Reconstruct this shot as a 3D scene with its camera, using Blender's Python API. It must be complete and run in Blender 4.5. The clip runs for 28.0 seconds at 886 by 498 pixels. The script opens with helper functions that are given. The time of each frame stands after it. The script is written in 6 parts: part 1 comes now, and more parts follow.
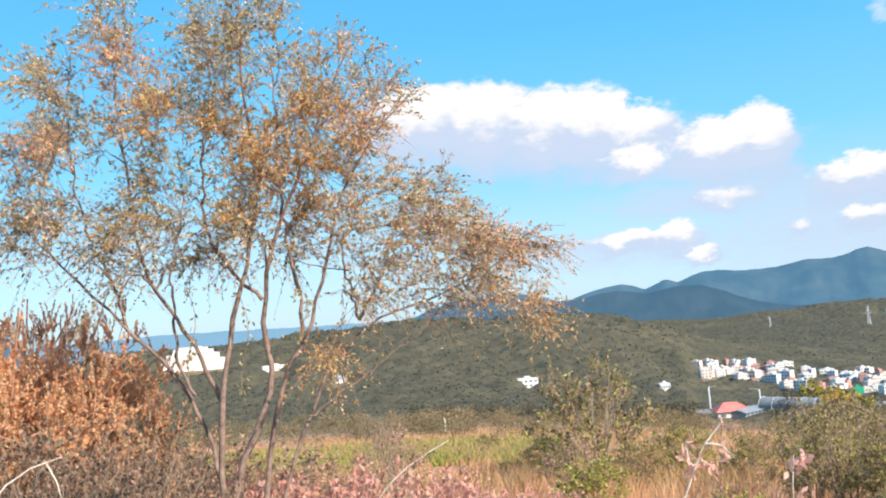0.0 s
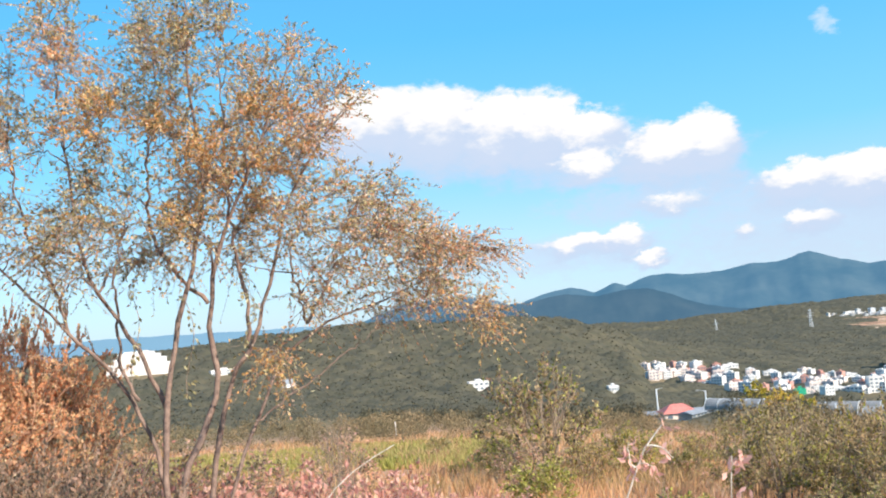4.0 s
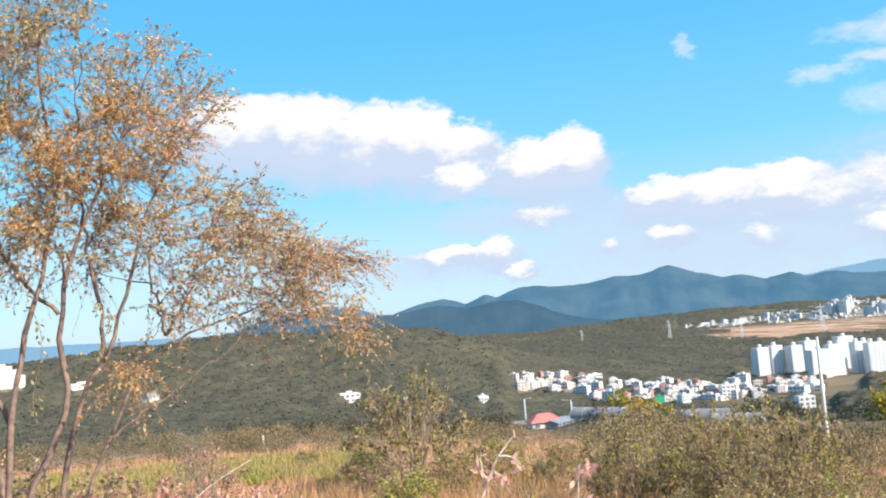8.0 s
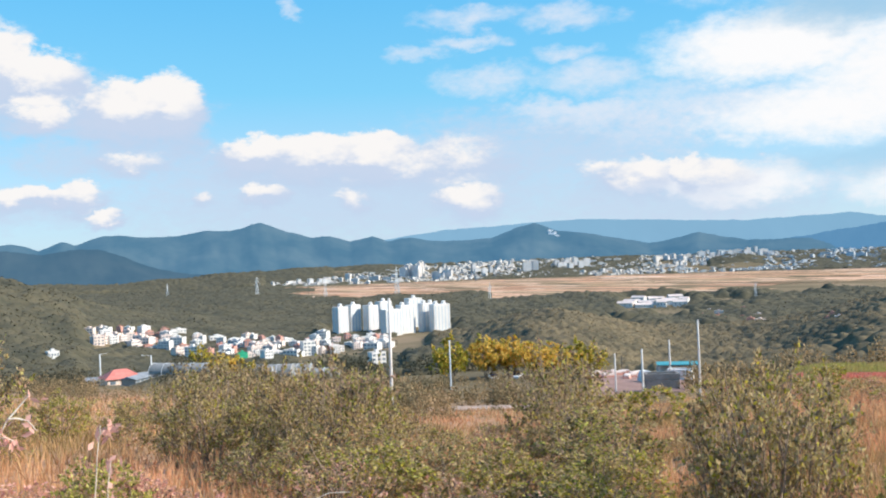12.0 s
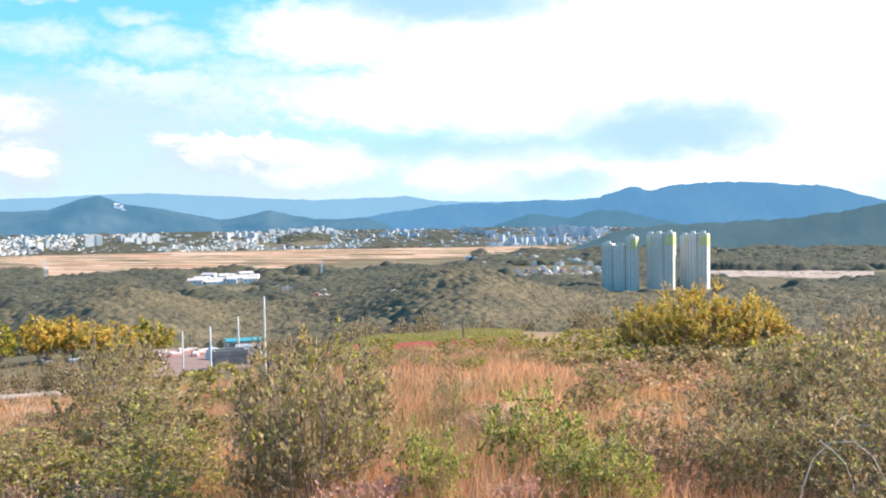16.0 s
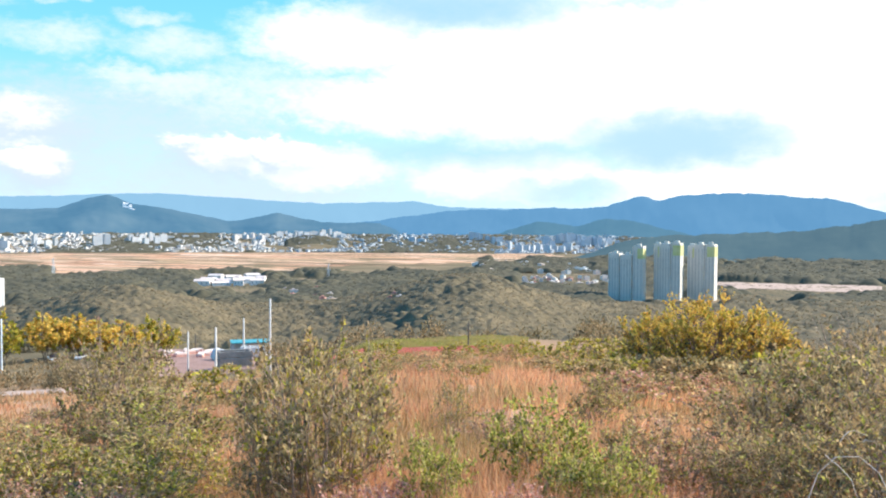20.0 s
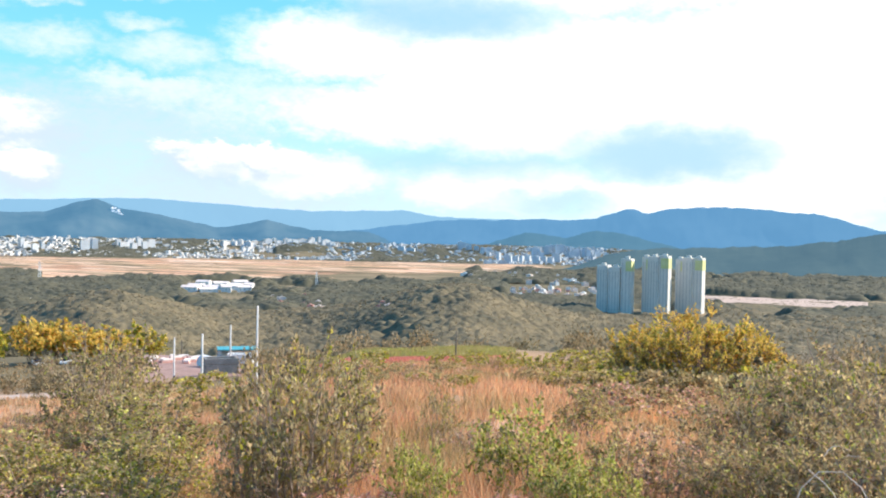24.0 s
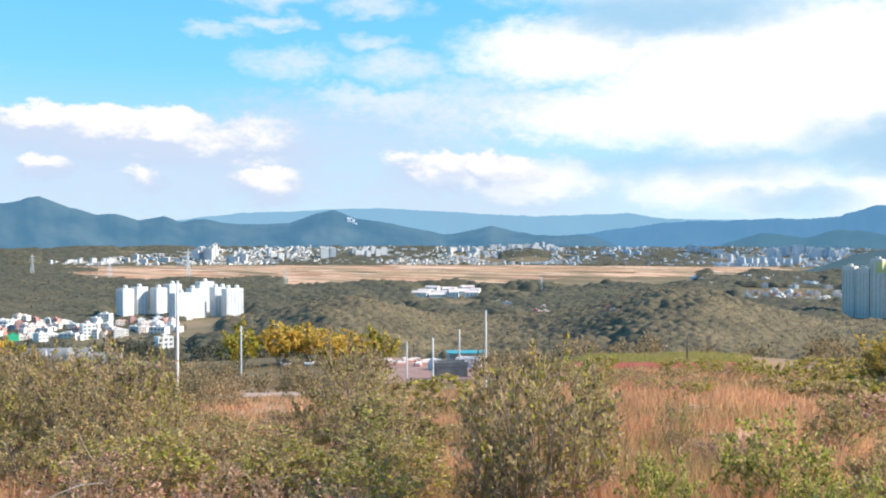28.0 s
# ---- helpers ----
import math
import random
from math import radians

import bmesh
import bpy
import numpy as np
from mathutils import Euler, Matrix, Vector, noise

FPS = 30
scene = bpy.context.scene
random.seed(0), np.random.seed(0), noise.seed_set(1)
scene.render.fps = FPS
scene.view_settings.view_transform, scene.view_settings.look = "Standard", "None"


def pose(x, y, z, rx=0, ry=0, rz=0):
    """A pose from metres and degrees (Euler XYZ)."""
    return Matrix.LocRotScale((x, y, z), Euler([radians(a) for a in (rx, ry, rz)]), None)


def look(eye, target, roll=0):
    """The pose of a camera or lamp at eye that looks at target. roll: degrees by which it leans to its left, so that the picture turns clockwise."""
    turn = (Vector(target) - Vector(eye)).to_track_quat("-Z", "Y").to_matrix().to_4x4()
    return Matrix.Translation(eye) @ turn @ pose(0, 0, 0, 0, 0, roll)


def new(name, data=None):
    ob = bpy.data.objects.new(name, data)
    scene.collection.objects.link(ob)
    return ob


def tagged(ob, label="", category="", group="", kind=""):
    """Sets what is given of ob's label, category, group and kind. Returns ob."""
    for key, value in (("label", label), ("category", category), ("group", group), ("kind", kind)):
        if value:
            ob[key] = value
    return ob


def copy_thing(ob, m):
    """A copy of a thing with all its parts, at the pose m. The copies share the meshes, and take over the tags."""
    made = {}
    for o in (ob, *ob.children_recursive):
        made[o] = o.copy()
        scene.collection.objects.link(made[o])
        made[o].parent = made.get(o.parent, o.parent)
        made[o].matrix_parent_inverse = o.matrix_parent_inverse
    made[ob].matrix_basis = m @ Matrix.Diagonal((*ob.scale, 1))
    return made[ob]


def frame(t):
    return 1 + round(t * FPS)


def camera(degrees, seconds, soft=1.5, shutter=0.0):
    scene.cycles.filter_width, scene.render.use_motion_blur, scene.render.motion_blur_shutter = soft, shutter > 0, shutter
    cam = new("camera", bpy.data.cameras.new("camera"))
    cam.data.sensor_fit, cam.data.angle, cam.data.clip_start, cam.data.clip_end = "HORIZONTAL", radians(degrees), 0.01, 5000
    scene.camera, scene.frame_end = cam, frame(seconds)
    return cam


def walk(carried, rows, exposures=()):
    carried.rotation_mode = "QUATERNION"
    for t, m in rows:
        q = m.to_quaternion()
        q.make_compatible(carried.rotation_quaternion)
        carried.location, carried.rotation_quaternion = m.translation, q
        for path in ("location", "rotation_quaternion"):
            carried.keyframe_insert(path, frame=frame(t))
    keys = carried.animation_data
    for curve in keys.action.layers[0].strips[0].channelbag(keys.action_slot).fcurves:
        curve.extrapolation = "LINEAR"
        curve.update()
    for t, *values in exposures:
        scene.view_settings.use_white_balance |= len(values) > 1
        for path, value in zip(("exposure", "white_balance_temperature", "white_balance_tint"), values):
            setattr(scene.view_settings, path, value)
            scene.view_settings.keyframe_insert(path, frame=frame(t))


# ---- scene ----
cam = camera(52.18, 28.0, soft=2.0)


def aim(az, pitch, lean):
    """A camera held at arm's length by somebody who turns on the spot; az is clockwise from +y."""
    a, p = radians(az), radians(pitch)
    eye = Vector((0.4 * math.sin(a), 0.4 * math.cos(a), 0.0))
    way = Vector((math.sin(a) * math.cos(p), math.cos(a) * math.cos(p), math.sin(p)))
    return look(eye, eye + way * 10, lean)


# seconds, heading, pitch, lean; the eye is at height zero
PATH = [
    (0, -62.99, 4.74, -4.61),
    (0.5, -62.53, 4.87, -4.79),
    (1, -62.11, 4.67, -4.73),
    (1.5, -61.53, 4.42, -4.50),
    (2, -60.97, 4.32, -4.57),
    (2.5, -60.25, 4.35, -4.67),
    (4.5, -59.89, 4.71, -4.70),
    (5, -59.65, 4.63, -4.72),
    (5.5, -58.05, 4.64, -4.74),
    (6, -56.50, 4.62, -5.03),
    (6.5, -55.80, 4.53, -5.22),
    (7, -55.46, 4.61, -5.12),
    (7.5, -53.89, 4.58, -4.88),
    (8, -51.80, 4.74, -4.72),
    (8.5, -49.71, 4.66, -4.96),
    (9, -47.07, 4.64, -5.08),
    (9.5, -44.06, 4.03, -4.42),
    (10, -40.62, 3.94, -3.77),
    (10.5, -36.95, 2.11, -2.79),
    (11, -34.52, 1.55, -2.21),
    (11.5, -30.33, 1.38, -2.26),
    (13.5, -15.77, -2.10, -1.67),
    (14, -10.81, -2.50, -2.16),
    (14.5, -7.23, -2.62, -1.11),
    (15, -3.59, -2.18, -0.97),
    (15.5, -0.71, -1.83, -0.94),
    (16, 0.02, -1.69, -0.81),
    (16.5, 0.33, -1.63, -0.76),
    (17, 0.00, -1.68, 0.00),
    (17.5, 0.11, -1.20, 0.06),
    (18, 0.50, -1.22, 0.19),
    (18.5, 0.20, -0.98, 0.09),
    (19, 0.21, -1.12, 0.23),
    (19.5, 0.05, -1.36, 0.23),
    (20, -0.42, -1.32, 0.36),
    (20.5, -0.17, -1.33, 0.40),
    (22.5, -0.40, -1.17, 0.63),
    (23, 0.14, -0.85, 1.02),
    (23.5, 0.35, -0.73, 1.17),
    (24, 0.27, -0.70, 1.24),
    (24.5, -0.49, -0.66, 1.16),
    (25, -1.00, -0.50, 0.51),
    (25.5, -2.82, -0.10, -0.46),
    (26, -5.75, 0.24, -0.18),
    (26.5, -8.53, 0.32, -0.08),
    (27, -11.26, 0.32, -0.43),
    (27.5, -13.10, 0.25, -0.27),
    (28, -13.85, -0.57, 0.11),
]
# the clip's camera opens up a little as it turns to the shaded north
walk(cam, [(t, aim(a, p, l)) for t, a, p, l in PATH], [(0, 1.26), (8, 1.26), (10, 1.15), (11, 1.07), (14, 1.36), (15, 1.46), (17, 1.5), (24, 1.5), (28, 1.28)])

# ---- light ----
SUN_AZ, SUN_EL = 72.0, 33.0
world = bpy.data.worlds.new("world")
scene.world = world
world.use_nodes = True
wt = world.node_tree
wt.nodes.clear()


def wmath(op, a, b=None, c=None, clamp=False):
    n = wt.nodes.new("ShaderNodeMath")
    n.operation, n.use_clamp = op, clamp
    for i, v in enumerate((a, b, c)):
        if v is None:
            continue
        if isinstance(v, (int, float)):
            n.inputs[i].default_value = v
        else:
            wt.links.new(v, n.inputs[i])
    return n.outputs[0]


def wvec(op, a, b):
    n = wt.nodes.new("ShaderNodeVectorMath")
    n.operation = op
    for i, v in enumerate((a, b)):
        if isinstance(v, tuple):
            n.inputs[i].default_value = v
        else:
            wt.links.new(v, n.inputs[i])
    return n.outputs["Value"] if op == "DOT_PRODUCT" else n.outputs[0]


def wsmooth(v, lo, hi):
    n = wt.nodes.new("ShaderNodeMapRange")
    n.interpolation_type = "SMOOTHSTEP"
    wt.links.new(v, n.inputs["Value"])
    n.inputs["From Min"].default_value, n.inputs["From Max"].default_value = lo, hi
    return n.outputs["Result"]


def wmix(fac, a, b):
    n = wt.nodes.new("ShaderNodeMix")
    n.data_type = "RGBA"
    for sock, v in ((n.inputs[0], fac), (n.inputs[6], a), (n.inputs[7], b)):
        if isinstance(v, (tuple, float)):
            sock.default_value = v if isinstance(v, float) else (*v, 1.0)
        else:
            wt.links.new(v, sock)
    return n.outputs[2]


def wnoise(vec, scale, detail, rough=0.55):
    n = wt.nodes.new("ShaderNodeTexNoise")
    n.inputs["Scale"].default_value, n.inputs["Detail"].default_value = scale, detail
    n.inputs["Roughness"].default_value = rough
    wt.links.new(vec, n.inputs["Vector"])
    return n


sky = wt.nodes.new("ShaderNodeTexSky")
sky.sky_type, sky.sun_disc = "NISHITA", False
sky.sun_elevation, sky.sun_rotation = radians(SUN_EL), radians(SUN_AZ)
sky.altitude, sky.air_density, sky.dust_density, sky.ozone_density = 100, 1.0, 0.6, 2.0

way = wt.nodes.new("ShaderNodeTexCoord").outputs["Generated"]
sep = wt.nodes.new("ShaderNodeSeparateXYZ")
wt.links.new(way, sep.inputs[0])
DEG = 180 / math.pi
az_node = wmath("MULTIPLY", wmath("ARCTAN2", sep.outputs[0], sep.outputs[1]), DEG)
el_node = wmath("MULTIPLY", wmath("ARCSINE", sep.outputs[2]), DEG)
comb = wt.nodes.new("ShaderNodeCombineXYZ")
wt.links.new(az_node, comb.inputs[0]), wt.links.new(el_node, comb.inputs[1])
squash = wvec("MULTIPLY", way, (1.0, 1.0, 1.9))
billow = wnoise(squash, 22, 6, 0.6)
fluff = wnoise(squash, 70, 5, 0.6)
warp = wvec("MULTIPLY", wvec("SUBTRACT", billow.outputs["Color"], (0.5, 0.5, 0.5)), (4.2, 2.3, 0.0))
place_node = wvec("ADD", comb.outputs[0], warp)


def cover(puffs, lift=0.0):
    """How thick the cloud is: the thickest of soft ellipses (heading, height, half width, half height, weight)."""
    total = None
    for a, e, w, h, s in puffs:
        d = wvec("MULTIPLY", wvec("SUBTRACT", place_node, (a, e + lift * h, 0.0)), (0.85 / w, 0.85 / h, 0.0))
        v = wmath("MULTIPLY", wmath("SUBTRACT", 1.0, wvec("DOT_PRODUCT", d, d)), s)
        total = v if total is None else wmath("MAXIMUM", total, v)
    return wmath("MAXIMUM", total, -0.6)


CUMULUS_WEST = [
    (-63.8, 12.9, 3.9, 1.8, 1), (-59.8, 12.6, 3.0, 2.3, 1), (-56.0, 11.9, 2.7, 2.2, 1), (-53.2, 11.7, 2.6, 2.3, 1),
    (-50.3, 11.0, 2.4, 1.5, 1), (-50.0, 8.8, 1.6, 0.7, 0.8), (-45.2, 9.5, 2.9, 1.6, 1), (-42.8, 9.6, 1.8, 1.9, 1),
    (-37.7, 6.7, 3.0, 1.1, 1), (-34.1, 6.5, 3.4, 1.3, 1), (-30.9, 6.4, 2.9, 1.3, 1), (-26.6, 6.0, 3.9, 1.3, 0.5)]
CUMULUS_LOW = [
    (-50.3, 4.2, 3.0, 0.6, 0.9), (-48.4, 4.3, 1.3, 0.7, 1), (-47.0, 3.1, 0.9, 0.4, 0.8), (-41.3, 4.2, 0.7, 0.4, 0.5),
    (-37.7, 4.3, 1.3, 0.6, 0.8), (-45.5, 6.3, 2.1, 0.5, 0.45), (-24.5, 3.6, 1.3, 0.6, 0.7), (-32.1, 3.8, 0.9, 0.6, 0.4),
    (-15.2, 4.7, 2.1, 0.9, 0.6), (-11.6, 4.6, 1.1, 1.1, 1), (-13.6, 4.4, 1.4, 1.0, 0.7), (-9.4, 4.2, 2.1, 1.1, 0.5),
    (-24.9, 3.5, 2.1, 0.9, 0.8)]
STREAKS = [
    (-24.1, 14.7, 2.9, 0.6, 0.6), (-24.7, 13.3, 2.1, 0.5, 0.7), (-27.8, 12.6, 1.8, 0.4, 0.5), (-23.3, 10.9, 3.2, 0.9, 0.6),
    (-18.3, 12.3, 2.0, 0.5, 0.6), (-16.9, 10.8, 3.2, 0.9, 0.65), (-20.3, 9.1, 2.1, 0.5, 0.6), (-16.3, 8.4, 4.3, 0.8, 0.6),
    (-11.6, 8.5, 4.7, 2.1, 0.5), (-35.4, 15.5, 0.5, 0.6, 0.5), (-18.0, 14.4, 2.5, 0.7, 0.6), (-17.4, 8.9, 4.3, 0.6, 0.7),
    (-9.3, 8.5, 5.4, 1.1, 0.7)]
BANK_NORTH = [
    (7.6, 9.6, 12.9, 4.7, 1.2), (19.4, 8.1, 10.7, 7.2, 1.3), (-5.8, 11.7, 7.2, 2.1, 1), (-3.0, 7.6, 7.2, 1.8, 0.9),
    (-12.8, 4.3, 2.5, 1.0, 0.9), (-8.0, 3.7, 4.3, 1.3, 0.8), (4.1, 3.4, 7.2, 1.6, 0.8), (16.2, 2.9, 8.9, 1.4, 0.9),
    (34.0, 12.0, 14.0, 9.0, 1.2), (10.0, 18.0, 22.0, 5.0, 1.0)]
DARK_BASES = [(14.2, 5.4, 6.2, 1.7, 1), (3.0, 4.6, 7.0, 1.0, 0.5), (0.0, 13.6, 6.5, 1.4, 1), (7.0, 2.5, 3.6, 0.6, 0.5)]

VEIL = [(-32, 3.8, 16, 2.6, 1.0), (-20, 6.5, 10, 2.6, 0.8), (-46, 6.4, 7, 1.4, 0.9), (-58, 11.0, 8.5, 1.9, 1.0), (-48, 9.4, 7, 1.8, 1.0), (-36, 5.4, 10, 1.7, 1.0), (-52, 3.6, 7, 1.2, 0.8), (-12, 3.0, 10, 2.2, 0.9), (-33, 5.0, 6, 0.9, 1.0), (-25, 5.2, 5, 1.4, 1.0)]

puffy = wmath("MAXIMUM", cover(CUMULUS_WEST), cover(CUMULUS_LOW))
lit_top = wmath("MAXIMUM", cover(CUMULUS_WEST, 0.8), cover(CUMULUS_LOW, 0.6))
sheet = cover(BANK_NORTH)
rag = wmath("MULTIPLY", wmath("SUBTRACT", fluff.outputs["Fac"], 0.5), 0.55)
sheet_cover = wsmooth(wmath("ADD", sheet, rag), -0.1, 0.9)
streak_cover = wmath("MULTIPLY", wsmooth(wmath("ADD", cover(STREAKS), wmath("MULTIPLY", rag, 1.6)), -0.3, 1.0), 0.85)
shade_cover = wmath("MULTIPLY", wsmooth(wmath("ADD", wmath("MAXIMUM", cover(CUMULUS_WEST, -0.5), cover(CUMULUS_LOW, -0.5)), rag), -0.5, 0.9), 0.8)
veil_cover = wmath("MULTIPLY", wsmooth(wmath("ADD", cover(VEIL), wmath("MULTIPLY", rag, 2.2)), -0.2, 1.0), 0.72)
base_cover = wmath("MULTIPLY", wsmooth(wmath("ADD", cover(DARK_BASES), wmath("MULTIPLY", rag, 0.5)), -0.5, 1.0), 0.9)
lit = wsmooth(wmath("ADD", wmath("ADD", lit_top, wmath("MULTIPLY", rag, 1.2)), wmath("MULTIPLY", wmath("SUBTRACT", billow.outputs["Fac"], 0.5), 2.2)), -0.25, 0.75)
# crisp bright tops, bases that melt into the haze
puff_edge = wmath("ADD", puffy, rag)
puff_crisp, puff_soft = wsmooth(puff_edge, -0.12, 0.38), wsmooth(puff_edge, -0.35, 0.8)
puffy_cover = wmath("ADD", puff_soft, wmath("MULTIPLY", lit, wmath("SUBTRACT", puff_crisp, puff_soft)))

# clear sky: the sky model, under the haze that this bright autumn air shows towards the ground
SKY_GAIN = 0.1
tint = wt.nodes.new("ShaderNodeMix")
tint.data_type, tint.blend_type = "RGBA", "MULTIPLY"
tint.inputs[0].default_value = 1.0
wt.links.new(sky.outputs[0], tint.inputs[6])
tint.inputs[7].default_value = (SKY_GAIN * 0.6, SKY_GAIN, SKY_GAIN * 1.15, 1)
fade = wt.nodes.new("ShaderNodeValToRGB")
stops = fade.color_ramp.elements
while len(stops) < 5:
    stops.new(0.5)
for stop, (at, c) in zip(stops, ((0.0, (0.275, 0.32, 0.40)), (0.12, (0.225, 0.315, 0.405)), (0.26, (0.098, 0.285, 0.415)), (0.45, (0.05, 0.24, 0.42)), (1.0, (0.035, 0.14, 0.34)))):
    stop.position, stop.color = at, (*c, 1)
wt.links.new(wmath("DIVIDE", el_node, 40.0), fade.inputs[0])
col = wmix(0.8, tint.outputs[2], fade.outputs[0])
col = wmix(veil_cover, col, (0.268, 0.316, 0.395))
col = wmix(streak_cover, col, (0.36, 0.385, 0.43))
col = wmix(shade_cover, col, (0.250, 0.302, 0.388))
col = wmix(sheet_cover, col, (0.45, 0.45, 0.455))
col = wmix(base_cover, col, (0.17, 0.28, 0.375))
col = wmix(puffy_cover, col, wmix(lit, (0.268, 0.312, 0.392), (0.44, 0.43, 0.425)))
back = wt.nodes.new("ShaderNodeBackground")
wt.links.new(col, back.inputs[0])
back.inputs[1].default_value = 1.0
wt.links.new(back.outputs[0], wt.nodes.new("ShaderNodeOutputWorld").inputs[0])

sun_data = bpy.data.lights.new("sun", "SUN")
sun_data.energy, sun_data.angle, sun_data.color = 3.2, radians(0.6), (1.0, 0.91, 0.78)
sun = new("sun", sun_data)
sun_way = Vector((math.sin(radians(SUN_AZ)) * math.cos(radians(SUN_EL)), math.cos(radians(SUN_AZ)) * math.cos(radians(SUN_EL)), math.sin(radians(SUN_EL))))
sun.matrix_world = look(sun_way * 50, (0, 0, 0))

# ---- materials ----


def ramp_into(nt, source, colours, spread=(0.0, 1.0)):
    r = nt.nodes.new("ShaderNodeValToRGB")
    e = r.color_ramp.elements
    while len(e) < len(colours):
        e.new(0.5)
    for i, c in enumerate(colours):
        e[i].position = spread[0] + (spread[1] - spread[0]) * i / max(1, len(colours) - 1)
        e[i].color = (*c, 1)
    nt.links.new(source, r.inputs[0])
    return r.outputs[0]


def principled(name, rough=0.8, metal=0.0):
    m = bpy.data.materials.new(name)
    m.use_nodes = True
    nt = m.node_tree
    b = nt.nodes["Principled BSDF"]
    b.inputs["Roughness"].default_value, b.inputs["Metallic"].default_value = rough, metal
    b.inputs["Specular IOR Level"].default_value = 0.25
    return m, nt, b


def noise_tex(nt, scale, detail=4, rough=0.6, vec=None):
    n = nt.nodes.new("ShaderNodeTexNoise")
    n.inputs["Scale"].default_value, n.inputs["Detail"].default_value, n.inputs["Roughness"].default_value = scale, detail, rough
    nt.links.new(vec or nt.nodes.new("ShaderNodeNewGeometry").outputs["Position"], n.inputs["Vector"])
    return n.outputs["Fac"]


def blend(nt, fac, a, b, mode="MIX"):
    n = nt.nodes.new("ShaderNodeMix")
    n.data_type, n.blend_type = "RGBA", mode
    for sock, v in ((n.inputs[0], fac), (n.inputs[6], a), (n.inputs[7], b)):
        if isinstance(v, float):
            sock.default_value = v
        elif isinstance(v, tuple):
            sock.default_value = (*v, 1)
        else:
            nt.links.new(v, sock)
    return n.outputs[2]


def bump_into(nt, b, height, strength, distance):
    n = nt.nodes.new("ShaderNodeBump")
    n.inputs["Strength"].default_value, n.inputs["Distance"].default_value = strength, distance
    nt.links.new(height, n.inputs["Height"])
    nt.links.new(n.outputs[0], b.inputs["Normal"])


def leafy(name, colours, patch=None, scale=0.6, through_light=0.42, rough=0.68):
    """Leaves or blades: every one its own shade, with broader patches of another."""
    m, nt, b = principled(name, rough)
    geo = nt.nodes.new("ShaderNodeNewGeometry")
    c = ramp_into(nt, geo.outputs["Random Per Island"], colours)
    if patch:
        f = nt.nodes.new("ShaderNodeMapRange")
        nt.links.new(noise_tex(nt, scale, 3), f.inputs[0])
        f.inputs[1].default_value, f.inputs[2].default_value = 0.42, 0.62
        c = blend(nt, f.outputs[0], c, ramp_into(nt, geo.outputs["Random Per Island"], patch))
    nt.links.new(c, b.inputs["Base Color"])
    if through_light:
        t = nt.nodes.new("ShaderNodeBsdfTranslucent")
        nt.links.new(c, t.inputs[0])
        mix = nt.nodes.new("ShaderNodeMixShader")
        mix.inputs[0].default_value = through_light
        nt.links.new(b.outputs[0], mix.inputs[1]), nt.links.new(t.outputs[0], mix.inputs[2])
        nt.links.new(mix.outputs[0], nt.nodes["Material Output"].inputs[0])
    return m


def mottled(name, dark, light, scale=3.0, rough=0.8, bump=0.0, depth=0.02, fine=None, metal=0.0):
    """A surface with two scales of variation."""
    m, nt, b = principled(name, rough, metal)
    c = ramp_into(nt, noise_tex(nt, scale, 5), (dark, light), (0.35, 0.65))
    if fine:
        c = blend(nt, 0.35, c, ramp_into(nt, noise_tex(nt, scale * fine, 4), (dark, light), (0.4, 0.6)))
    nt.links.new(c, b.inputs["Base Color"])
    if bump:
        bump_into(nt, b, noise_tex(nt, scale * 4, 5), bump, depth)
    return m


M = {}
M["gold"] = leafy("leaf_gold", ((0.400, 0.175, 0.060), (0.760, 0.390, 0.130), (0.840, 0.500, 0.185), (0.840, 0.640, 0.310)), through_light=0.5)
M["olive"] = leafy("leaf_olive", ((0.130, 0.110, 0.052), (0.340, 0.285, 0.130), (0.560, 0.470, 0.230), (0.760, 0.680, 0.440)), through_light=0.5)
M["peach"] = leafy("leaf_peach", ((0.480, 0.200, 0.110), (0.840, 0.410, 0.230), (0.850, 0.540, 0.340), (0.850, 0.710, 0.510)), through_light=0.5)
M["orange"] = leafy("leaf_orange", ((0.800, 0.350, 0.170), (0.850, 0.450, 0.240), (0.860, 0.550, 0.310), (0.860, 0.670, 0.410)), through_light=0.5)
M["yellow"] = leafy("leaf_yellow", ((0.520, 0.340, 0.070), (0.780, 0.520, 0.110), (0.840, 0.630, 0.170), (0.810, 0.460, 0.095)))
M["yellowgreen"] = leafy("leaf_yellow_green", ((0.168, 0.168, 0.028), (0.420, 0.392, 0.056), (0.644, 0.532, 0.070)))
M["weed"] = leafy("leaf_weed", ((0.196, 0.156, 0.068), (0.352, 0.280, 0.118), (0.497, 0.394, 0.176), (0.715, 0.580, 0.310)), ((0.310, 0.212, 0.108), (0.545, 0.378, 0.192), (0.750, 0.540, 0.290)), 0.7, 0.5)
M["green"] = leafy("leaf_green", ((0.130, 0.142, 0.030), (0.310, 0.325, 0.060), (0.510, 0.490, 0.100), (0.760, 0.690, 0.220)))
M["darkbrush"] = leafy("leaf_dark", ((0.075, 0.066, 0.048), (0.188, 0.140, 0.094), (0.338, 0.225, 0.150), (0.562, 0.338, 0.244)))
M["pink"] = leafy("leaf_pink", ((0.408, 0.168, 0.132), (0.720, 0.348, 0.276), (0.850, 0.528, 0.432), (0.600, 0.384, 0.216)))
